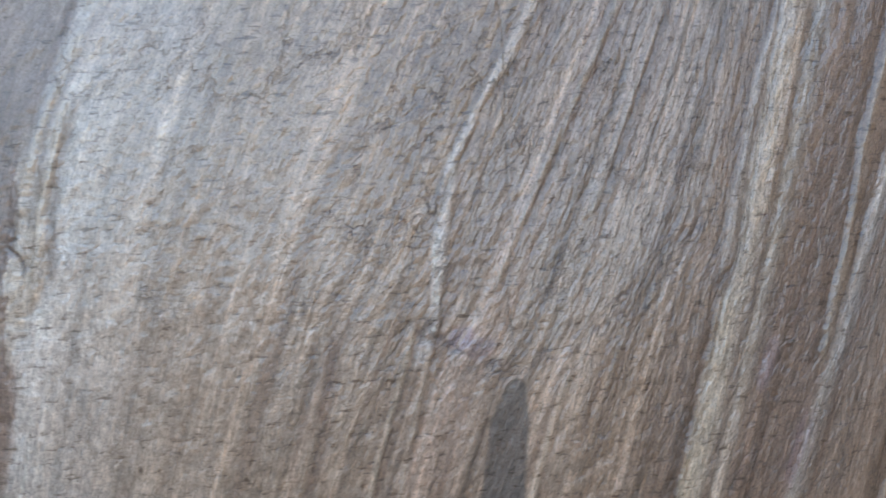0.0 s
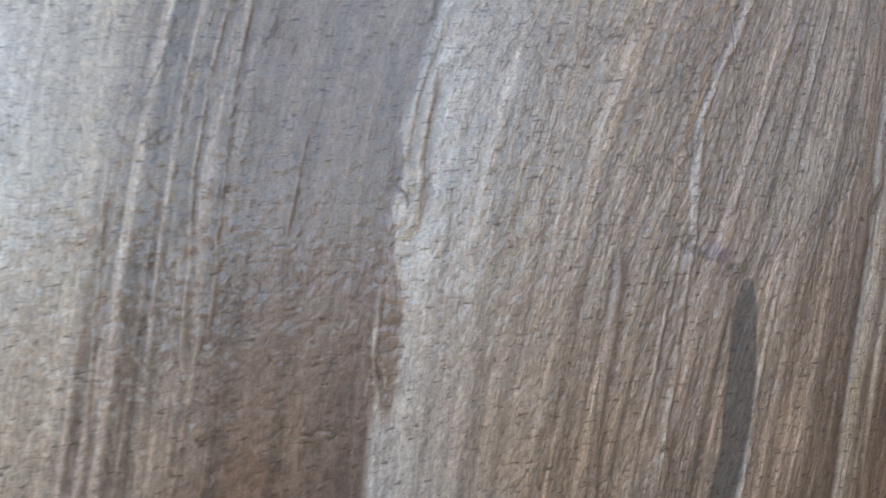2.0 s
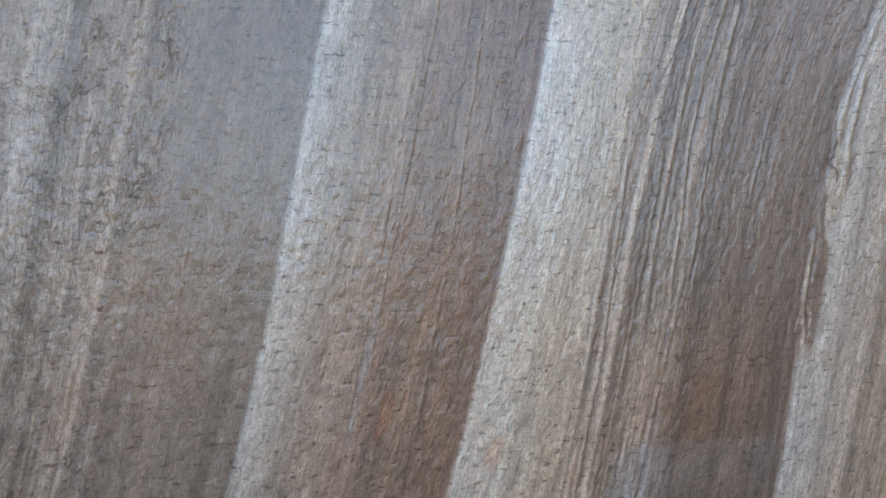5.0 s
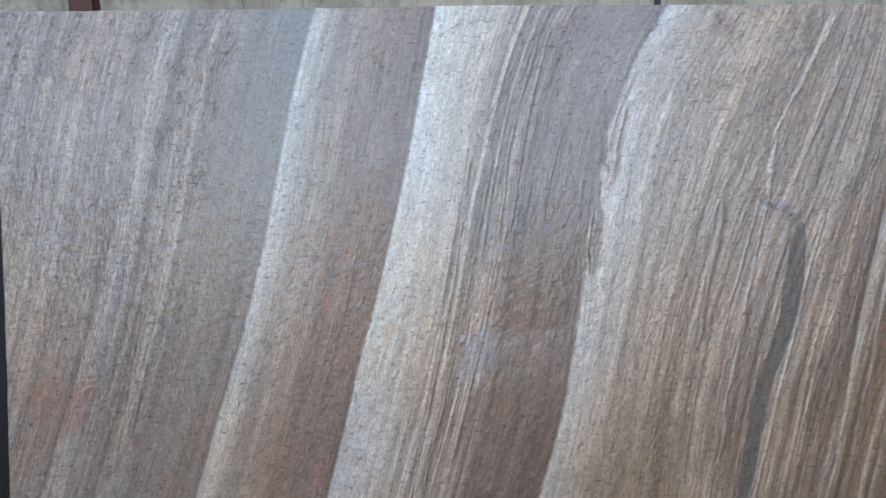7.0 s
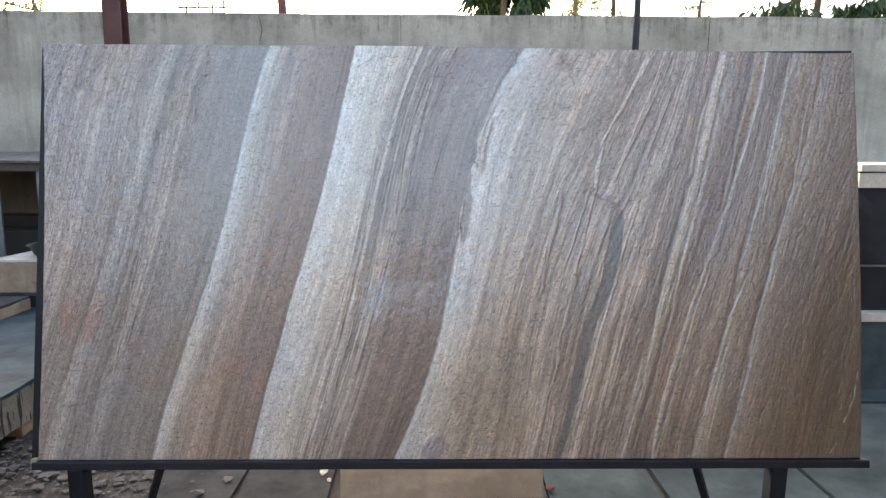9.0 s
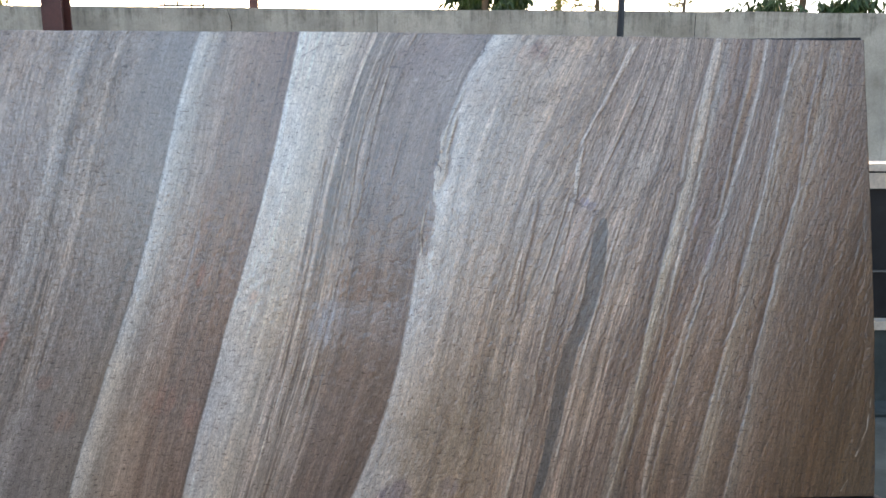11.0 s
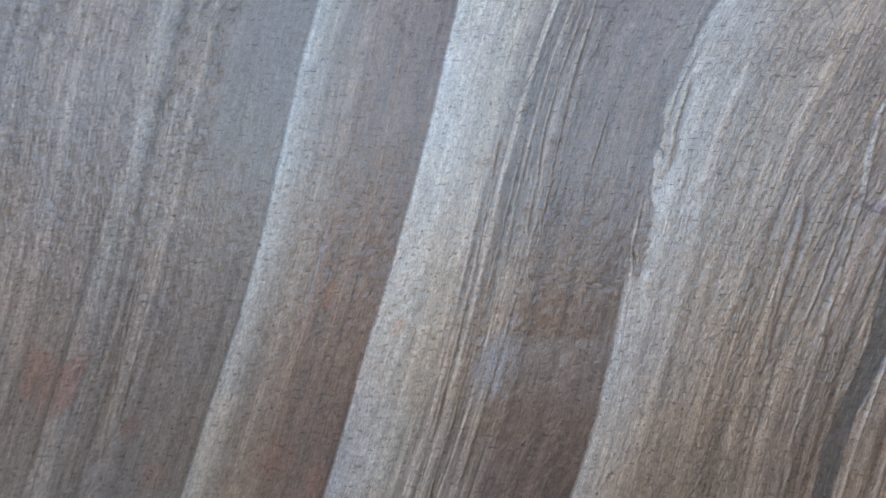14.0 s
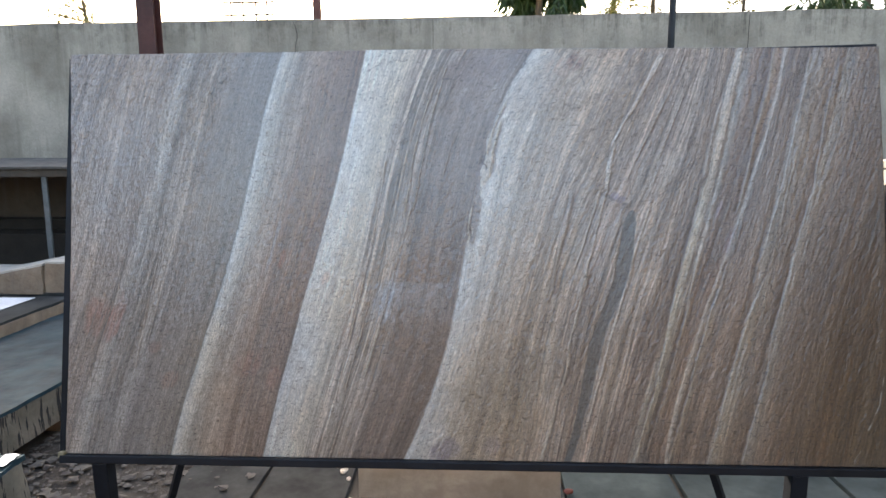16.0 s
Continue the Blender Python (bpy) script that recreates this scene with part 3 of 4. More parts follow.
tone = tone + (right * 29 * fine_beds * np.clip(0.75 + 0.8 * fbm(gx * 5, gz * 3, 167), 0.15, 1.3))[..., None] * np.array([1.0, 0.98, 0.94])

tone = np.clip(tone, 0, 255) / 255.0
grey = tone.mean(-1, keepdims=True)
warm = (0.6 * fbm(u * 14, v * 2.2, 151) + 0.6 * fbm(gx * 3, gz * 3, 155))[..., None]
tone = grey + (tone - grey) * 1.24 + warm * np.array([0.018, 0.0, -0.021])
# sky brightness painted in: tones lift with height; the creamy middle beds palest
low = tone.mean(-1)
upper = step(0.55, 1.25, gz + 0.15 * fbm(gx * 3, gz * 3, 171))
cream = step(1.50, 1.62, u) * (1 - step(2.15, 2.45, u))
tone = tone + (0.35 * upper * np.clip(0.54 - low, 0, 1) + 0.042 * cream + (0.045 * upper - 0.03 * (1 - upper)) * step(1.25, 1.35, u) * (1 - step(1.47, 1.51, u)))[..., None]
tone = np.clip((tone - 0.53) * 1.16 + 0.57, 0.05, 0.98)
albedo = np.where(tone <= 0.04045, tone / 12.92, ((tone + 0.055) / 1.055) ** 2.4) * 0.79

# mesh: front face as a fine sheet, back and rim closed
fade = step(0, 0.012, gx) * step(0, 0.012, W - 0.02 - gx) * step(0, 0.012, gz) * step(0, 0.012, H - gz)
front = np.stack([gx, -relief * fade, gz], -1).reshape(-1, 3)
idx = np.arange(nx * nz).reshape(nz, nx)
quads = np.stack([idx[:-1, :-1], idx[:-1, 1:], idx[1:, 1:], idx[1:, :-1]], -1).reshape(-1, 4)
loop = np.concatenate([idx[0, :-1], idx[:-1, -1], idx[-1, :0:-1], idx[:0:-1, 0]])
back = front[loop] + np.array([0, THICK, 0])
bid = len(front) + np.arange(len(loop))
rim = np.stack([np.roll(loop, -1), loop, bid, np.roll(bid, -1)], -1)
coords = np.concatenate([front, back])
faces = np.concatenate([quads, rim])
me = bpy.data.meshes.new("stone_slab")
me.vertices.add(len(coords))
me.vertices.foreach_set("co", coords.astype(np.float32).ravel())
n_loops = faces.size + len(bid)
me.loops.add(n_loops)
me.loops.foreach_set("vertex_index", np.concatenate([faces.ravel(), bid[::-1]]).astype(np.int32))
me.polygons.add(len(faces) + 1)
me.polygons.foreach_set("loop_start", np.concatenate([np.arange(len(faces)) * 4, [faces.size]]).astype(np.int32))
me.update(calc_edges=True)
me.validate()
me.polygons.foreach_set("use_smooth", np.concatenate([np.ones(len(quads), bool), np.zeros(len(rim) + 1, bool)]))


def attribute(name, kind, field, values):
    a = me.attributes.new(name, kind, "POINT")
    full = np.concatenate([values.reshape(nx * nz, -1), values.reshape(nx * nz, -1)[loop]])
    a.data.foreach_set(field, full.astype(np.float32).ravel())


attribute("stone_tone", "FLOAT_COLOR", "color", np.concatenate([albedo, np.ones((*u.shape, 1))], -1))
attribute("stone_gloss", "FLOAT", "value", np.clip(gloss, 0, 1))
rugged = np.interp(u, [0.0, 0.42, 0.47, 0.62, 0.64, 0.95, 1.12, 1.16, 1.30, 1.34, 1.49, 1.51, 1.75, 1.90, 2.30, 3.0],
                   [1.0, 1.0, 0.22, 0.15, 0.45, 0.40, 0.35, 0.6, 0.5, 0.25, 0.22, 0.45, 0.6, 0.9, 0.6, 0.4])
rugged = rugged * np.clip(0.75 + 0.7 * fbm(gx * 3.5, gz * 3.5, 141) + 0.5 * step(1.1, 1.45, gz), 0.15, 1.5)
attribute("stone_rugged", "FLOAT", "value", (0.12 + rugged) * (1 - 0.8 * vein))
attribute("stone_flow", "FLOAT_VECTOR", "vector", np.stack([u, v, u * 0], -1))

STONE, nt, p = nodes_of("layered_quartzite")


def attr(name, out):
    n = nt.nodes.new("ShaderNodeAttribute")
    n.attribute_name = name
    return n.outputs[out]


flow = attr("stone_flow", "Vector")
obj = nt.nodes.new("ShaderNodeTexCoord").outputs["Object"]
fibre = noise_tex(nt, flow, 1.0, 5.0, 0.65, (420.0, 60.0, 1.0))
grain = noise_tex(nt, obj, 330.0, 4.0, 0.7)
flake = noise_tex(nt, flow, 1.0, 4.0, 0.65, (150.0, 90.0, 1.0))
scratch = noise_tex(nt, flow, 1.0, 3.0, 0.6, (230.0, 14.0, 1.0))
coarse = noise_tex(nt, flow, 1.0, 4.0, 0.7, (70.0, 16.0, 1.0))
wrinkle = noise_tex(nt, flow, 1.0, 2.2, 0.55, (105.0, 40.0, 1.0))
dash = noise_tex(nt, flow, 1.0, 3.5, 0.65, (48.0, 120.0, 1.0))
bend = nt.nodes.new("ShaderNodeMapping")
bend.inputs["Scale"].default_value = (62.0, 34.0, 1.0)
nt.links.new(flow, bend.inputs["Vector"])
wob = nt.nodes.new("ShaderNodeTexNoise")
wob.inputs["Scale"].default_value, wob.inputs["Detail"].default_value = 1.6, 4.0
nt.links.new(bend.outputs[0], wob.inputs["Vector"])
shift = nt.nodes.new("ShaderNodeVectorMath")
shift.operation = "MULTIPLY_ADD"
shift.inputs[1].default_value = (2.6, 2.6, 0.0)
nt.links.new(wob.outputs["Color"], shift.inputs[0])
nt.links.new(bend.outputs[0], shift.inputs[2])
cells = nt.nodes.new("ShaderNodeTexVoronoi")
cells.feature = "DISTANCE_TO_EDGE"
cells.inputs["Scale"].default_value = 0.8
nt.links.new(shift.outputs[0], cells.inputs["Vector"])
net = ramp(nt, cells.outputs["Distance"], (0.0, (0, 0, 0)), (0.075, (1, 1, 1)))
where = ramp(nt, noise_tex(nt, flow, 1.0, 3.0, 0.6, (24.0, 15.0, 1.0)), (0.44, (0, 0, 0)), (0.56, (1, 1, 1)))
net = mix(nt, (1, 1, 1, 1), net, where)
plates = nt.nodes.new("ShaderNodeTexVoronoi")
plates.feature = "DISTANCE_TO_EDGE"
plates.inputs["Scale"].default_value = 0.34
nt.links.new(shift.outputs[0], plates.inputs["Vector"])
hair = ramp(nt, plates.outputs["Distance"], (0.0, (0, 0, 0)), (0.034, (1, 1, 1)))
hair = mix(nt, (1, 1, 1, 1), hair, ramp(nt, noise_tex(nt, flow, 1.0, 3.0, 0.6, (17.0, 9.0, 1.0)), (0.47, (0, 0, 0)), (0.55, (1, 1, 1))))
broken = nt.nodes.new("ShaderNodeMapRange")
broken.inputs["From Min"].default_value, broken.inputs["From Max"].default_value = 0.1, 1.0
nt.links.new(attr("stone_rugged", "Fac"), broken.inputs["Value"])
hair = mix(nt, (1, 1, 1, 1), hair, broken.outputs[0])
net = mix(nt, (1, 1, 1, 1), net, broken.outputs[0])
blotch = noise_tex(nt, flow, 1.0, 6.0, 0.75, (48.0, 26.0, 1.0))
creases = ramp(nt, wrinkle, (0.470, (1, 1, 1)), (0.497, (0, 0, 0)), (0.525, (1, 1, 1)))
c = mix(nt, attr("stone_tone", "Color"), ramp(nt, fibre, (0.36, (0.62, 0.60, 0.58)), (0.50, (1, 1, 1)), (0.64, (1.36, 1.36, 1.36))), 0.45, "MULTIPLY")
c = mix(nt, c, ramp(nt, flake, (0.38, (0.74, 0.72, 0.70)), (0.50, (1, 1, 1)), (0.62, (1.26, 1.26, 1.26))), 0.45, "MULTIPLY")
c = mix(nt, c, ramp(nt, coarse, (0.36, (0.82, 0.81, 0.80)), (0.64, (1.18, 1.18, 1.18))), 0.6, "MULTIPLY")
c = mix(nt, c, mix(nt, (0.58, 0.54, 0.51, 1), (1.05, 1.05, 1.05, 1), creases), 0.5, "MULTIPLY")
c = mix(nt, c, ramp(nt, dash, (0.34, (0.38, 0.34, 0.31)), (0.415, (1, 1, 1)), (0.70, (1.08, 1.08, 1.08))), 0.95, "MULTIPLY")
c = mix(nt, c, mix(nt, (0.42, 0.38, 0.35, 1), (1.03, 1.03, 1.03, 1), net), 0.6, "MULTIPLY")
c = mix(nt, c, ramp(nt, blotch, (0.36, (0.72, 0.70, 0.68)), (0.50, (1, 1, 1)), (0.64, (1.26, 1.26, 1.26))), 0.5, "MULTIPLY")
c = mix(nt, c, ramp(nt, scratch, (0.30, (0.60, 0.56, 0.53)), (0.40, (1, 1, 1)), (0.60, (1, 1, 1)), (0.70, (1.3, 1.3, 1.3))), 0.7, "MULTIPLY")
c = mix(nt, c, ramp(nt, grain, (0.36, (0.40, 0.36, 0.33)), (0.45, (1.0, 1.0, 1.0)), (0.64, (1.3, 1.3, 1.3))), 0.55, "MULTIPLY")
c = mix(nt, c, mix(nt, (0.30, 0.26, 0.23, 1), (1, 1, 1, 1), hair), 0.5, "MULTIPLY")
nt.links.new(c, p.inputs["Base Color"])
sheen = attr("stone_gloss", "Fac")
r1 = nt.nodes.new("ShaderNodeMapRange")
r1.inputs["To Min"].default_value, r1.inputs["To Max"].default_value = 0.40, 0.28
nt.links.new(sheen, r1.inputs["Value"])
nt.links.new(r1.outputs[0], p.inputs["Roughness"])
r2 = nt.nodes.new("ShaderNodeMapRange")
r2.inputs["To Min"].default_value, r2.inputs["To Max"].default_value = 0.7, 1.0
nt.links.new(sheen, r2.inputs["Value"])
nt.links.new(r2.outputs[0], p.inputs["Specular IOR Level"])
p.inputs["Coat Roughness"].default_value, p.inputs["Coat IOR"].default_value = 0.19, 2.0
r3 = nt.nodes.new("ShaderNodeMapRange")
r3.inputs["To Min"].default_value, r3.inputs["To Max"].default_value = 0.45, 1.0
nt.links.new(sheen, r3.inputs["Value"])
nt.links.new(r3.outputs[0], p.inputs["Coat Weight"])
wr = nt.nodes.new("ShaderNodeMath")
wr.operation = "MULTIPLY"
nt.links.new(wrinkle, wr.inputs[0])
nt.links.new(attr("stone_rugged", "Fac"), wr.inputs[1])
nn = bump(nt, wr.outputs[0], 1.0, 0.0045)
nn = bump(nt, net, 1.0, 0.0006, nn)
nn = bump(nt, hair, 1.0, 0.001, nn)
nn = bump(nt, blotch, 1.0, 0.0022, nn)
nn = bump(nt, flake, 1.0, 0.0022, nn)
nn = bump(nt, dash, 1.0, 0.0007, nn)
nn = bump(nt, scratch, 1.0, 0.0012, nn)
nn = bump(nt, fibre, 1.0, 0.0005, nn)
nt.links.new(nn, p.inputs["Normal"])
soft = bump(nt, wr.outputs[0], 1.0, 0.0060)
soft = bump(nt, hair, 1.0, 0.0009, soft)
soft = bump(nt, dash, 1.0, 0.0005, soft)
soft = bump(nt, flake, 1.0, 0.0007, soft)
nt.links.new(soft, p.inputs["Coat Normal"])
me.materials.append(STONE)
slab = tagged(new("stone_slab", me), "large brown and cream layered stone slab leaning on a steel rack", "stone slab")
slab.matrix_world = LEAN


# ---------------------------------------------------------------- ground and walls
def ground_sheet():
    bm = bmesh.new()
    cuts = [-400, -60, -20, -12] + [-6 + 0.25 * k for k in range(49)] + [12, 20, 60, 400]
    ys = [-400, -60, -20, -9] + [-3 + 0.25 * k for k in range(29)] + [8, 20, 60, 400]
    grid = [[bm.verts.new((x, y, -0.02 + 0.012 * noise.noise(Vector((x * 1.7, y * 1.7, 0))))) for x in cuts] for y in ys]
    for a, b in zip(grid, grid[1:]):
        for k in range(len(cuts) - 1):
            bm.faces.new((a[k], a[k + 1], b[k + 1], b[k]))
    return tagged(part("ground", bm, DIRT), "grey dusty dirt ground of a stone yard", "ground", kind="structure")


ground_sheet()


def concrete_wall(name, x0, x1, y0, y1, z1, label, material=CONCRETE):
    bm = bmesh.new()
    n = int((x1 - x0) / 0.25)
    tops = [z1 + 0.012 * noise.noise(Vector((x0 + (x1 - x0) * k / n * 1.0, 3.3, z1))) for k in range(n + 1)]
    rows = []
    for k in range(n + 1):
        x = x0 + (x1 - x0) * k / n
        rows.append([bm.verts.new(c) for c in ((x, y0, -0.05), (x, y0, tops[k]), (x, y1, tops[k]), (x, y1, -0.05))])
    for a, b in zip(rows, rows[1:]):
        for i in range(3):
            bm.faces.new((a[i], b[i], b[i + 1], a[i + 1]))
    bm.faces.new(rows[0])
    bm.faces.new(rows[-1][::-1])
    bmesh.ops.recalc_face_normals(bm, faces=bm.faces)
    return tagged(part(name, bm, material), label, "wall", kind="structure")


concrete_wall("wall_north", -16, 20, 6.3, 6.5, 3.306, "weathered grey concrete yard wall with dark run-down stains")
# three unseen walls, added to dim the slab's reflections and side light
concrete_wall("unseen_wall_south", -14, 5.6, -9.2, -9.0, 3.0, "unseen plain brown wall added to darken reflections", DARK_WALL)
concrete_wall("unseen_wall_west", -7.0, -6.75, -9.0, 2.4, 4.6, "unseen plain brown side wall added to block sky light", DARK_WALL)
concrete_wall("unseen_wall_east", 5.6, 5.85, -9.2, 0.4, 4.2, "unseen plain brown side wall added to block sky light", DARK_WALL)

# seams of the wall's panels
for sx in (0.996, 4.96):
    bm = bmesh.new()
    box(bm, sx - 0.002, sx + 0.002, 6.294, 6.299, 0.0, 3.28)
    for q in bm.verts:
        q.co.x += 0.004 * (q.co.z - 3.3)
    tagged(part("wall_joint", bm, DIRT), "dark mortar joint in the concrete wall", "joint", "wall joints", "structure")

# an old crack that wanders down from the wall's top
bm = bmesh.new()
way = [(-0.82, 3.29), (-0.785, 3.19), (-0.770, 3.12), (-0.776, 3.06), (-0.80, 2.99), (-0.805, 2.90), (-0.79, 2.78)]
for (xa, za), (xb, zb) in zip(way, way[1:]):
    bar(bm, (xa, 6.298, za), (xb, 6.298, zb), 0.006, 0.006, 0)
tagged(part("wall_crack", bm, DIRT), "thin dark crack in the concrete wall", "crack", kind="structure")

# flat slabs that pave the floor behind and under the rack
PAVING = [(0.06, 0.47, 0.34, 1.70, 0), (0.49, 0.92, 0.30, 1.72, 0), (1.0, 1.96, 0.32, 1.70, 0), (1.98, 2.52, 0.30, 1.68, 1), (2.54, 3.3, 0.32, 1.70, 1), (3.32, 5.2, 0.30, 1.70, 1),
          (0.1, 1.6, 1.74, 3.0, 0), (1.62, 3.1, 1.74, 3.0, 1), (3.12, 5.2, 1.74, 3.0, 1), (0.2, 1.5, -1.2, 0.27, 0), (1.52, 2.9, -1.2, 0.27, 0), (2.92, 4.6, -1.2, 0.27, 1)]
for k, (a, b, c0, d, green) in enumerate(PAVING):
    bm = bmesh.new()
    box(bm, a, b, c0, d, -0.03, 0.004 + 0.006 * (k % 3), 0.004)
    bmesh.ops.rotate(bm, cent=((a + b) / 2, (c0 + d) / 2, 0), matrix=Matrix.Rotation(radians((-0.8, 0.6, 0.3)[k % 3]), 3, "Z"), verts=bm.verts)
    tagged(part("paving_slab", bm, PAVER_GREEN if green else PAVER), "greenish grey flat stone slab laid on the ground" if green else "dusty grey flat stone slab laid on the ground", "paving slab", "paving slabs on the yard floor", "structure")

# broken chips and gravel on the bare ground
bm = bmesh.new()
for k in range(2600):
    x, y = random.uniform(-0.95, 0.42), random.uniform(0.25, 1.75)
    if x > 0.05 and random.random() < 0.9:
        continue
    s = random.choice((0.004, 0.005, 0.005, 0.006, 0.007, 0.009, 0.011, 0.016, 0.026)) * random.uniform(0.7, 1.3)
    vs = bmesh.ops.create_icosphere(bm, subdivisions=1, radius=s)["verts"]
    for q in vs:
        q.co += noise.noise_vector(q.co * 70 + Vector((k, 0, 0))) * s * 0.9
        q.co.z *= 0.28
    bmesh.ops.transform(bm, matrix=pose(x, y, s * 0.25 - (0.01 if x < 0.05 else -0.012), 0, 0, random.uniform(0, 360)), verts=vs)
tagged(part("stone_chips", bm, RUBBLE), "broken pale stone chips and gravel on dirt", "gravel", kind="stuff")

# ---------------------------------------------------------------- steel rack under the slab
rack = thing("slab_rack", "dark painted steel rack that carries the big slab", "rack", m=LEAN)
bm = bmesh.new()
box(bm, -0.012, 3.012, -0.022, 0.055, -0.030, -0.002, 0.003)
part("bottom_channel", bm, STEEL, rack)
bm = bmesh.new()
box(bm, -0.038, 0.008, 0.022, 0.055, 0.0, 1.502, 0.002)
for q in bm.verts:
    if q.co.x < 0:
        q.co.x += 0.020 * max(0.0, (q.co.z - 0.9) / 0.6)
part("side_angle", bm, STEEL, rack)
bm = bmesh.new()
box(bm, 2.25, 2.985, 0.022, 0.050, 1.486, 1.512, 0.002)
for q in bm.verts:
    if q.co.x < 2.3:
        q.co.z -= 0.012
part("top_rod", bm, STEEL, rack)
for x, foot, head in ((0.135, 0.20, 0.42), (2.69, 2.62, 2.40)):
    bm = bmesh.new()
    bar(bm, (x, 0.018, -0.028), (x, 0.109, -0.517), 0.058, 0.058, 0.004)
    part("leg", bm, STEEL, rack)
    bm = bmesh.new()
    bar(bm, (x, 0.05, 1.44), (x, 0.05, -0.026), 0.05, 0.05, 0.003)
    part("back_rail", bm, STEEL, rack)
    bm = bmesh.new()
    bar(bm, LEAN.inverted() @ Vector((head, 0.085, 0.515)), LEAN.inverted() @ Vector((foot, 0.255, 0.0)), 0.026, 0.026, 0.003)
    part("brace", bm, STEEL, rack)
bm = bmesh.new()
box(bm, -0.018, 0.004, -0.020, 0.004, -0.012, 0.010, 0.004)
part("corner_pad", bm, YELLOW, rack, "yellowed plastic corner pad")

# beige offcut that leans behind the rack
bm = bmesh.new()
box(bm, 0, 0.947, 0, 0.02, 0, 0.157, 0.003)
off = tagged(part("marble_offcut", bm, BEIGE), "beige veined marble offcut leaning behind the rack", "stone slab")
off.matrix_world = pose(0.991, 0.585, 0.016, -6, 0, 0.4)

# ---------------------------------------------------------------- blocks and stacks beside the rack
def block(name, dims, face_mat, top_mat, label, seed, spin=0.0, edge=0.012):
    x0, x1, y0, y1, z0, z1 = dims
    ob = thing(name, label, "stone block", "stone blocks beside the rack", m=pose(x1, y0, z0, 0, 0, spin))
    bm = bmesh.new()
    rough_block(bm, x0 - x1, 0, 0, y1 - y0, 0, z1 - z0, 0.07, edge, seed)
    part("body", bm, face_mat, ob)
    bm = bmesh.new()
    n, m2 = max(4, int((x1 - x0) / 0.05)), max(4, int((y1 - y0) / 0.05))
    g = [[None] * (m2 + 1) for _ in range(n + 1)]
    for i in range(n + 1):
        for j in range(m2 + 1):
            x, y = (x0 - x1) * (1 - i / n), (y1 - y0) * j / m2
            q = noise.noise_vector(Vector((x * 6, y * 6, seed))) * 0.012
            g[i][j] = bm.verts.new((x + q.x, y + q.y, z1 - z0 + 0.020 + q.z * 0.3))
    for i in range(n):
        for j in range(m2):
            bm.faces.new((g[i][j], g[i + 1][j], g[i + 1][j + 1], g[i][j + 1]))
    ext = bmesh.ops.extrude_face_region(bm, geom=bm.faces[:])
    bmesh.ops.translate(bm, vec=(0, 0, -0.022), verts=[e for e in ext["geom"] if isinstance(e, bmesh.types.BMVert)])
    bmesh.ops.recalc_face_normals(bm, faces=bm.faces)
    part("top_layer", bm, top_mat, ob)
    return ob


block("stone_block", (-2.7, -0.885, 0.30, 3.02, 0.085, 0.292), BLOCK, RESIN, "cream stone block with black drips and a shiny grey resin top", 1.0, 0.0)
block("stone_block", (-1.30, -0.262, -0.60, 0.18, -0.02, 0.397), BLOCK, RESIN, "small cream stone block with black drips and torn plastic on top", 2.0, 3.0)
block("stone_block", (-3.4, -1.90, 1.50, 2.97, 0.304, 0.397), BLOCK_TAN, PAVER, "flat tan stone block with a dusty grey top", 3.0, 0.0)
# added support block, dark to stand for the shaded gap
block("stone_block", (-3.6, -1.70, 3.06, 4.0, -0.02, 0.40), SHADE, PAVER, "stone block coloured as shade that carries the rough tan blocks", 6.0, 0.0)
# the sun on these two tops is in their pale colour
block("stone_block", (-2.21, -1.45, 3.09, 3.85, 0.412, 0.675), BLOCK_TAN, PALE_SUNLIT, "rough tan stone block with sunlight painted on its broken top, under a basin", 5.0, 0.0, 0.014)
wedge = block("stone_block", (-3.5, -2.225, 3.07, 3.85, 0.412, 0.660), BLOCK_TAN, PALE_SUNLIT, "rough tan wedge-shaped stone block with sunlight painted on its broken top", 4.0, 0.0, 0.016)
for piece in wedge.children:
    for q in piece.data.vertices:
        if q.co.z > 0.03:
            q.co.z *= 1 + 0.75 * max(q.co.x, -0.75)

# timber bearers that hold the long block off the ground
for y in (0.62, 1.30, 2.60):
    bm = bmesh.new()
    box(bm, -0.55, 0.0, 0, 0.16, 0, 0.086, 0.006)
    for q in bm.verts:
        q.co += noise.noise_vector(q.co * 7) * 0.006 * (q.co.z < 0.08)
    tagged(part("timber_bearer", bm, BLOCK_TAN), "short tan timber bearer under a stone block", "timber", "timber bearers").matrix_world = pose(-0.93, y, -0.012, 0, 0, 2)

bm = bmesh.new()
box(bm, -0.45, 0, 0, 0.95, 0, 0.004, 0.001)
sheet = tagged(part("white_sheet", bm, PAPER), "flat white sheet lying on a tan stone block", "sheet")
sheet.matrix_world = pose(-2.15, 1.93, 0.422, 0, 0, 1)

table = thing("slab_table", "rough stone bench top on thin steel legs before the wall", "bench", m=pose(-1.6, 4.0, 0))
bm = bmesh.new()
rough_block(bm, -4.2, 0.0, 0, 1.5, 1.470, 1.492, 0.12, 0.008, 8.0)
for q in bm.verts:
    q.co.z += 0.048 * q.co.y
part("bench_top", bm, RUBBLE, table)
bm = bmesh.new()
rough_block(bm, -4.2, -0.02, 0.03, 1.45, 1.39, 1.466, 0.12, 0.008, 8.5)
for q in bm.verts:
    q.co.z += 0.048 * q.co.y
part("bench_frame", bm, DARK_WALL, table)
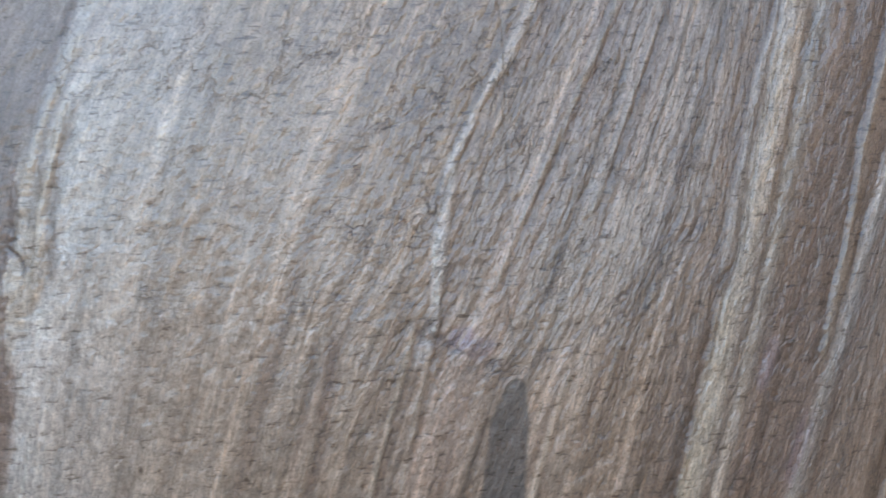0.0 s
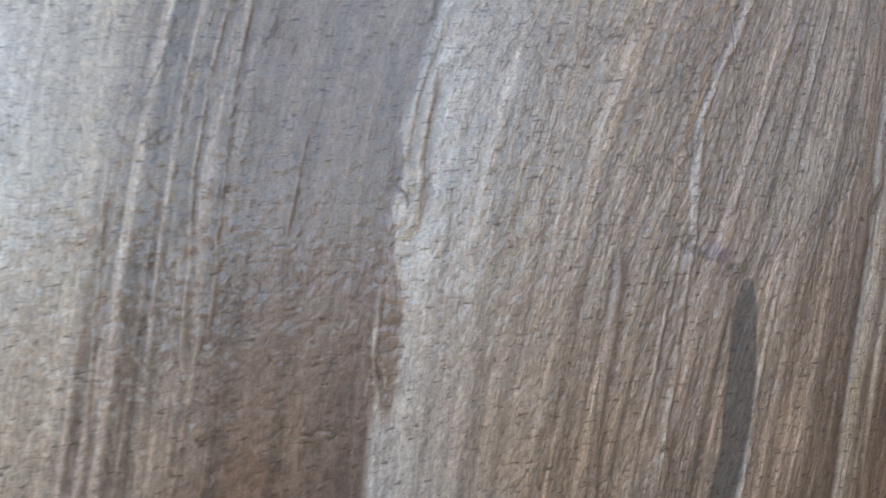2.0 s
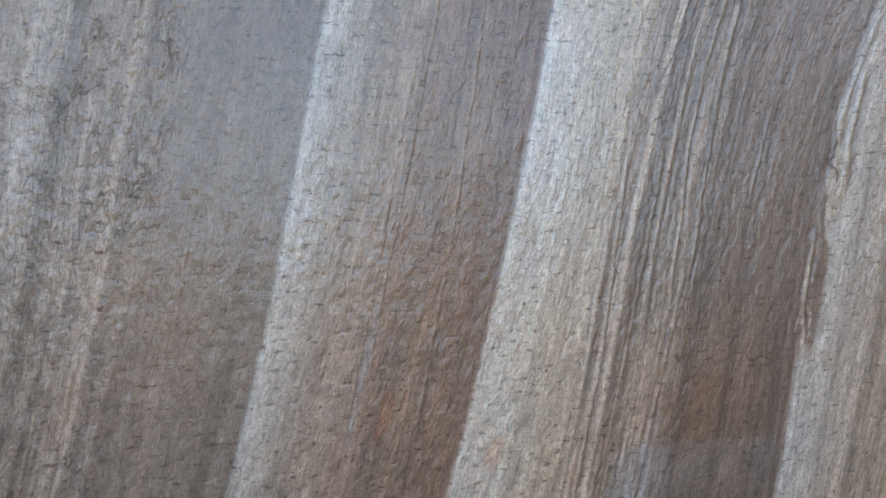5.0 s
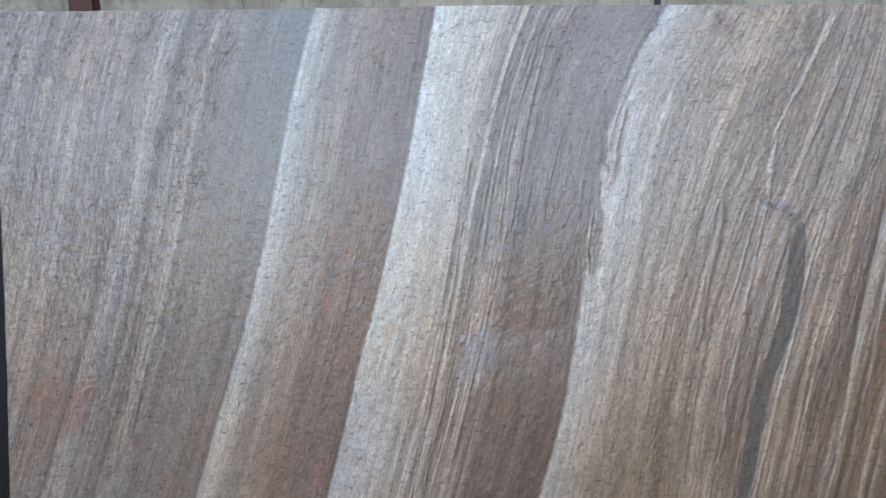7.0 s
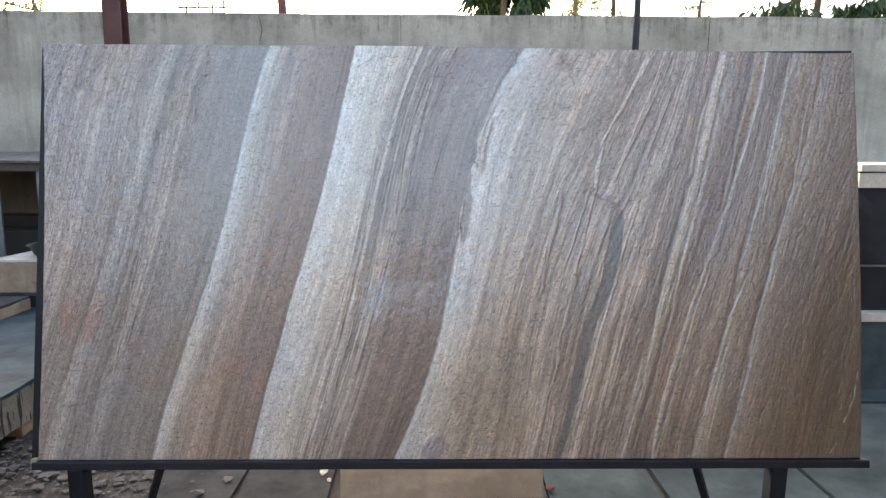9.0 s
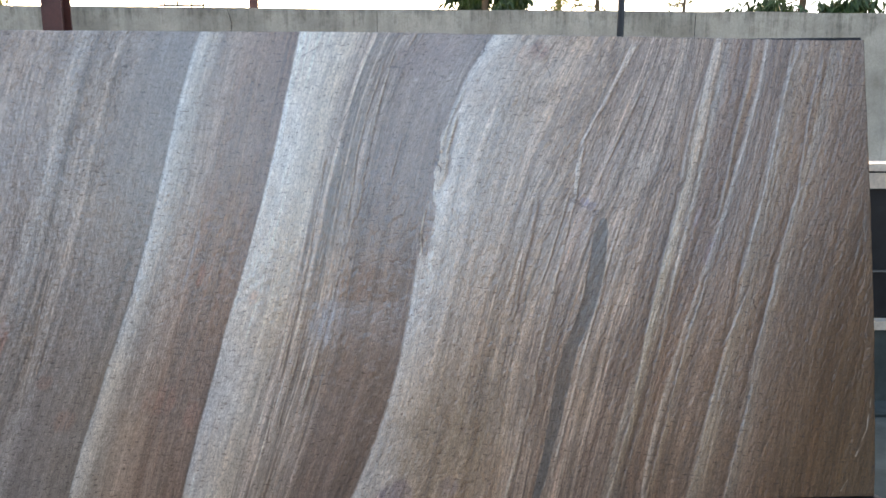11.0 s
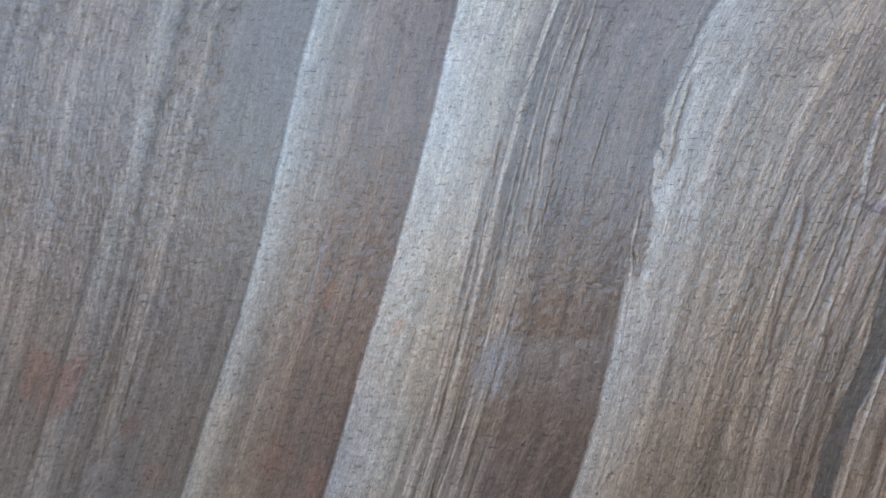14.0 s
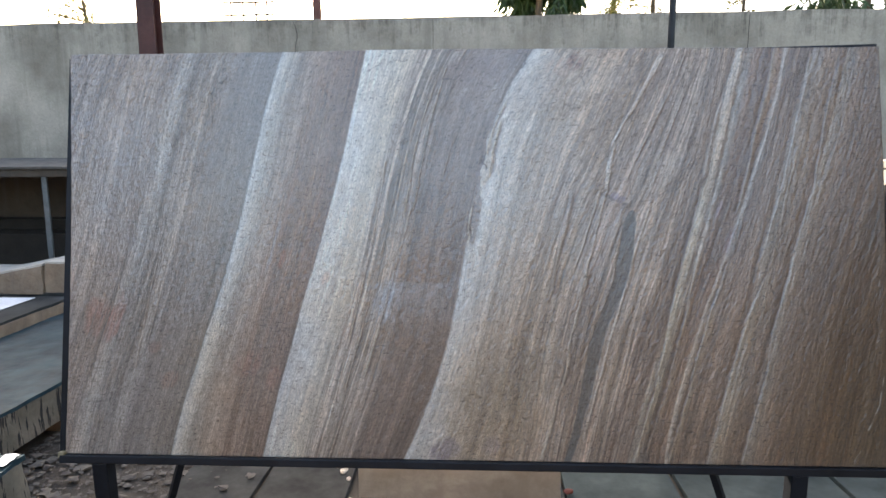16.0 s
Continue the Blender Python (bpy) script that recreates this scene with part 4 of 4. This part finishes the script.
for x in (-1.22, -0.80, -2.6):
    bm = bmesh.new()
    bar(bm, (x, 0.08, 1.40), (x + 0.004, 0.06, 0.0), 0.05, 0.03)
    part("leg", bm, GALV, table)
# panel and slabs added to fill the bench's underside with painted shade
bm = bmesh.new()
rough_block(bm, -4.2, -0.04, 1.25, 1.40, 0.0, 1.44, 0.15, 0.01, 9.0)
part("shade_panel", bm, DARK_WALL, table)
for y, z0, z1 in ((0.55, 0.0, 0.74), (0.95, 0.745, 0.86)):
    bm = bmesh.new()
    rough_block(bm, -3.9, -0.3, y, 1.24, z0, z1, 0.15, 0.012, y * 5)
    tagged(part("shade_slab", bm, SHADE), "slab added under the bench, coloured as the shade there", "stone slab", "slabs under the bench").matrix_world = pose(-1.6, 4.0, 0)

# stack at the other end of the rack, sunlight on its edges painted pale
stack = thing("slab_stack", "stack of dark slabs with sunlit edges painted pale", "stone stack", m=pose(4.2, 1.95, 0))
for z0, z1, mt, dy in ((0.0, 0.497, PAVER_GREEN, 0.0), (0.499, 0.556, PALE_SUNLIT, -0.03), (0.558, 0.86, STEEL, 0.05), (0.862, 0.872, GALV, 0.03), (0.874, 1.388, STEEL, 0.05), (1.390, 1.485, PALE_SUNLIT, 0.02), (1.487, 1.495, STEEL, 0.02), (1.497, 1.542, PALE_SUNLIT, 0.01)):
    bm = bmesh.new()
    rough_block(bm, 0, 2.2, dy, 0.9 + dy, z0, z1, 0.14, 0.002 if z1 - z0 < 0.02 else 0.006, z0 * 7)
    part("slab", bm, mt, stack)

# basin, torn film and small litter
bm = bmesh.new()
prof = [(0.0, 0.004), (0.085, 0.004), (0.10, 0.012), (0.125, 0.062), (0.138, 0.066), (0.136, 0.072), (0.120, 0.068), (0.092, 0.016), (0.0, 0.012)]
rings = [[bm.verts.new((r * math.cos(a), r * math.sin(a), z)) for a in (k * math.tau / 28 for k in range(28))] if r else [bm.verts.new((0, 0, z))] for r, z in prof]
for a, b in zip(rings, rings[1:]):
    for k in range(28):
        f = [a[k % len(a)], a[(k + 1) % len(a)], b[(k + 1) % len(b)], b[k % len(b)]]
        f = list(dict.fromkeys(f))
        if len(f) > 2:
            bm.faces.new(f)
bmesh.ops.recalc_face_normals(bm, faces=bm.faces)
basin = tagged(part("basin", bm, BLACK), "round black rubber basin on a tan stone block", "basin")
basin.matrix_world = pose(-1.86, 3.32, 0.694) @ Matrix.Scale(1.5, 4)

bm = bmesh.new()
g = [[bm.verts.new((0.02 * i + 0.008 * noise.noise(Vector((i, j, 1.7))), 0.02 * j + 0.008 * noise.noise(Vector((i, j, 9.1))), 0.004 + 0.010 * abs(noise.noise(Vector((i * 0.7, j * 0.7, 4))))))
      for j in range(12)] for i in range(7)]
for i in range(6):
    for j in range(11):
        if noise.noise(Vector((i * 0.9, j * 0.9, 5.5))) > -0.25:
            bm.faces.new((g[i][j], g[i + 1][j], g[i + 1][j + 1], g[i][j + 1]))
bmesh.ops.delete(bm, geom=[q for q in bm.verts if not q.link_faces], context="VERTS")
film = tagged(part("torn_film", bm, PAPER), "torn white plastic film on a small stone block", "plastic film")
film.modifiers.new("thickness", "SOLIDIFY").thickness = 0.002
film.matrix_world = pose(-0.42, -0.06, 0.421, 0, 0, 3)

bm = bmesh.new()
bmesh.ops.create_icosphere(bm, subdivisions=2, radius=0.02)
for q in bm.verts:
    q.co = Vector((q.co.x * 1.3, q.co.y, q.co.z * 0.5)) + noise.noise_vector(q.co * 40) * 0.006
chip = tagged(part("red_stone_chip", bm, RED), "small red stone chip on the yard floor", "stone chip")
chip.matrix_world = pose(1.985, 0.67, 0.022, 0, 0, 20)
for x, y, s in ((0.87, 0.84, 0.022), (0.84, 0.88, 0.014), (0.91, 0.76, 0.014), (0.955, 0.57, 0.014)):
    bm = bmesh.new()
    bmesh.ops.create_icosphere(bm, subdivisions=2, radius=s)
    for q in bm.verts:
        q.co = Vector((q.co.x * 0.8, q.co.y * 1.4, q.co.z * 0.5)) + noise.noise_vector(q.co * 55 + Vector((x, y, 0)) * 9) * s * 0.4
    tagged(part("stone_chip", bm, PALE_SUNLIT), "small pale stone chip on the yard floor", "stone chip", "loose stone chips").matrix_world = pose(x, y, 0.018, 0, 0, x * 400)

# ---------------------------------------------------------------- posts, trees, pylon
def post(x, y, w, z1, mat, label, round_post=False):
    bm = bmesh.new()
    if round_post:
        bmesh.ops.create_cone(bm, cap_ends=True, segments=16, radius1=w / 2, radius2=w / 2, depth=z1)
        bmesh.ops.translate(bm, vec=(0, 0, z1 / 2), verts=bm.verts)
    else:
        box(bm, -w / 2, w / 2, -w / 2, -w / 2 + 0.010, 0, z1, 0.002)
        box(bm, -w / 2, w / 2, w / 2 - 0.010, w / 2, 0, z1, 0.002)
        box(bm, -0.02, 0.02, -w / 2 + 0.012, w / 2 - 0.012, 0, z1)
    ob = tagged(part("steel_post", bm, mat), label, "post", "steel posts")
    ob.location = (x, y, -0.02)
    return ob


post(-0.638, 2.16, 0.115, 5.5, RED_STEEL, "tall dark red painted steel post")
post(-0.607, 6.75, 0.095, 5.5, RED_STEEL, "tall dark red steel post behind the concrete wall")
post(3.831, 5.69, 0.078, 5.5, STEEL, "thin dark grey round steel pole", True)


def tree(x, y, h, crown_r, crown_h, leaf, n, size, mat, droop, label, seed):
    rnd = random.Random(seed)
    t = thing("tree", label, "tree", "trees behind the wall", m=pose(x, y, -0.02))
    bm = bmesh.new()
    segs = 10
    rings = []
    for k in range(segs + 1):
        f = k / segs
        r = 0.13 * (1 - 0.8 * f)
        c0 = Vector((0.12 * math.sin(f * 4 + seed), 0.1 * math.cos(f * 3 + seed) - 0.1, h * f))
        rings.append([bm.verts.new(c0 + Vector((r * math.cos(a), r * math.sin(a), 0))) for a in (j * math.tau / 8 for j in range(8))])
    for a, b in zip(rings, rings[1:]):
        for j in range(8):
            bm.faces.new((a[j], a[(j + 1) % 8], b[(j + 1) % 8], b[j]))
    tips = []
    for k in range(34):
        f = rnd.uniform(0.35, 1.0)
        a = rnd.uniform(0, math.tau)
        base = Vector((0, 0, h * f))
        reach = crown_r * (1.15 - 0.75 * abs(f - 0.6)) * rnd.uniform(0.5, 1)
        tip = base + Vector((math.cos(a) * reach, math.sin(a) * reach, rnd.uniform(-droop, 0.5) * reach))
        bar(bm, base, tip, 0.022, 0.022, 0)
        tips.append((base, tip))
    part("trunk", bm, BARK, t)
    bm = bmesh.new()
    for k in range(n):
        base, tip = rnd.choice(tips)
        c0 = base.lerp(tip, rnd.uniform(0.35, 1.08)) + Vector([rnd.gauss(0, 0.10 * crown_r) for _ in range(3)])
        L, wd = size * rnd.uniform(0.7, 1.4), size * leaf * rnd.uniform(0.7, 1.3)
        m = Matrix.Translation(c0) @ Euler((rnd.uniform(-0.7, 0.7) + (1.2 if droop > 0.4 else 0), rnd.uniform(-0.7, 0.7), rnd.uniform(0, math.tau))).to_matrix().to_4x4()
        pts = [m @ Vector(q) for q in ((0, 0, 0), (wd, -L * 0.4, 0.02 * size), (0, -L, -0.15 * L), (-wd, -L * 0.4, 0.02 * size))]
        a = [bm.verts.new(q) for q in pts]
        bm.faces.new((a[0], a[1], a[2]))
        bm.faces.new((a[0], a[2], a[3]))
    part("crown", bm, mat, t)
    return t


tree(2.75, 10.0, 6.2, 0.75, 2.4, 0.15, 11000, 0.22, LEAF_DARK, 0.9, "dark green drooping tree behind the concrete wall", 3)
tree(8.55, 10.2, 6.4, 1.15, 2.4, 0.15, 18000, 0.24, LEAF_DARK, 0.9, "dark green drooping tree behind the concrete wall", 4)
tree(4.4, 12.4, 6.6, 1.2, 2.6, 0.3, 5200, 0.09, LEAF_YELLOW, 0.2, "sparse yellowish tree behind the concrete wall", 5)
tree(5.6, 13.0, 6.2, 0.8, 2.6, 0.3, 2400, 0.08, LEAF_YELLOW, 0.2, "sparse yellowish tree behind the concrete wall", 8)
tree(7.9, 14.0, 5.6, 0.5, 2.6, 0.3, 500, 0.11, LEAF_YELLOW, 0.2, "sparse yellowish tree behind the concrete wall", 9)
tree(-6.9, 12.0, 5.1, 1.0, 2.0, 0.3, 2600, 0.075, LEAF_YELLOW, 0.2, "sparse yellowish tree behind the concrete wall", 6)

pylon = thing("power_pylon", "distant lattice power pylon", "pylon", m=pose(-9.6, 30, 0))
for x in (-0.9, -0.3, 0.35, 0.9):
    bm = bmesh.new()
    bar(bm, (x, 0, -0.02), (x, 0, 8.9), 0.07, 0.07, 0)
    part("mast", bm, STEEL, pylon)
for z in (8.2, 8.8):
    bm = bmesh.new()
    bar(bm, (-1.3, 0, z), (1.3, 0, z), 0.08, 0.08, 0)
    part("cross_arm", bm, STEEL, pylon)
for z in (5.2, 5.8, 6.4, 7.0):
    for a, b in ((-0.3, 0.35), (0.35, -0.3)):
        bm = bmesh.new()
        bar(bm, (a, 0, z), (b, 0, z + 0.6), 0.05, 0.05, 0)
        part("lattice", bm, STEEL, pylon)
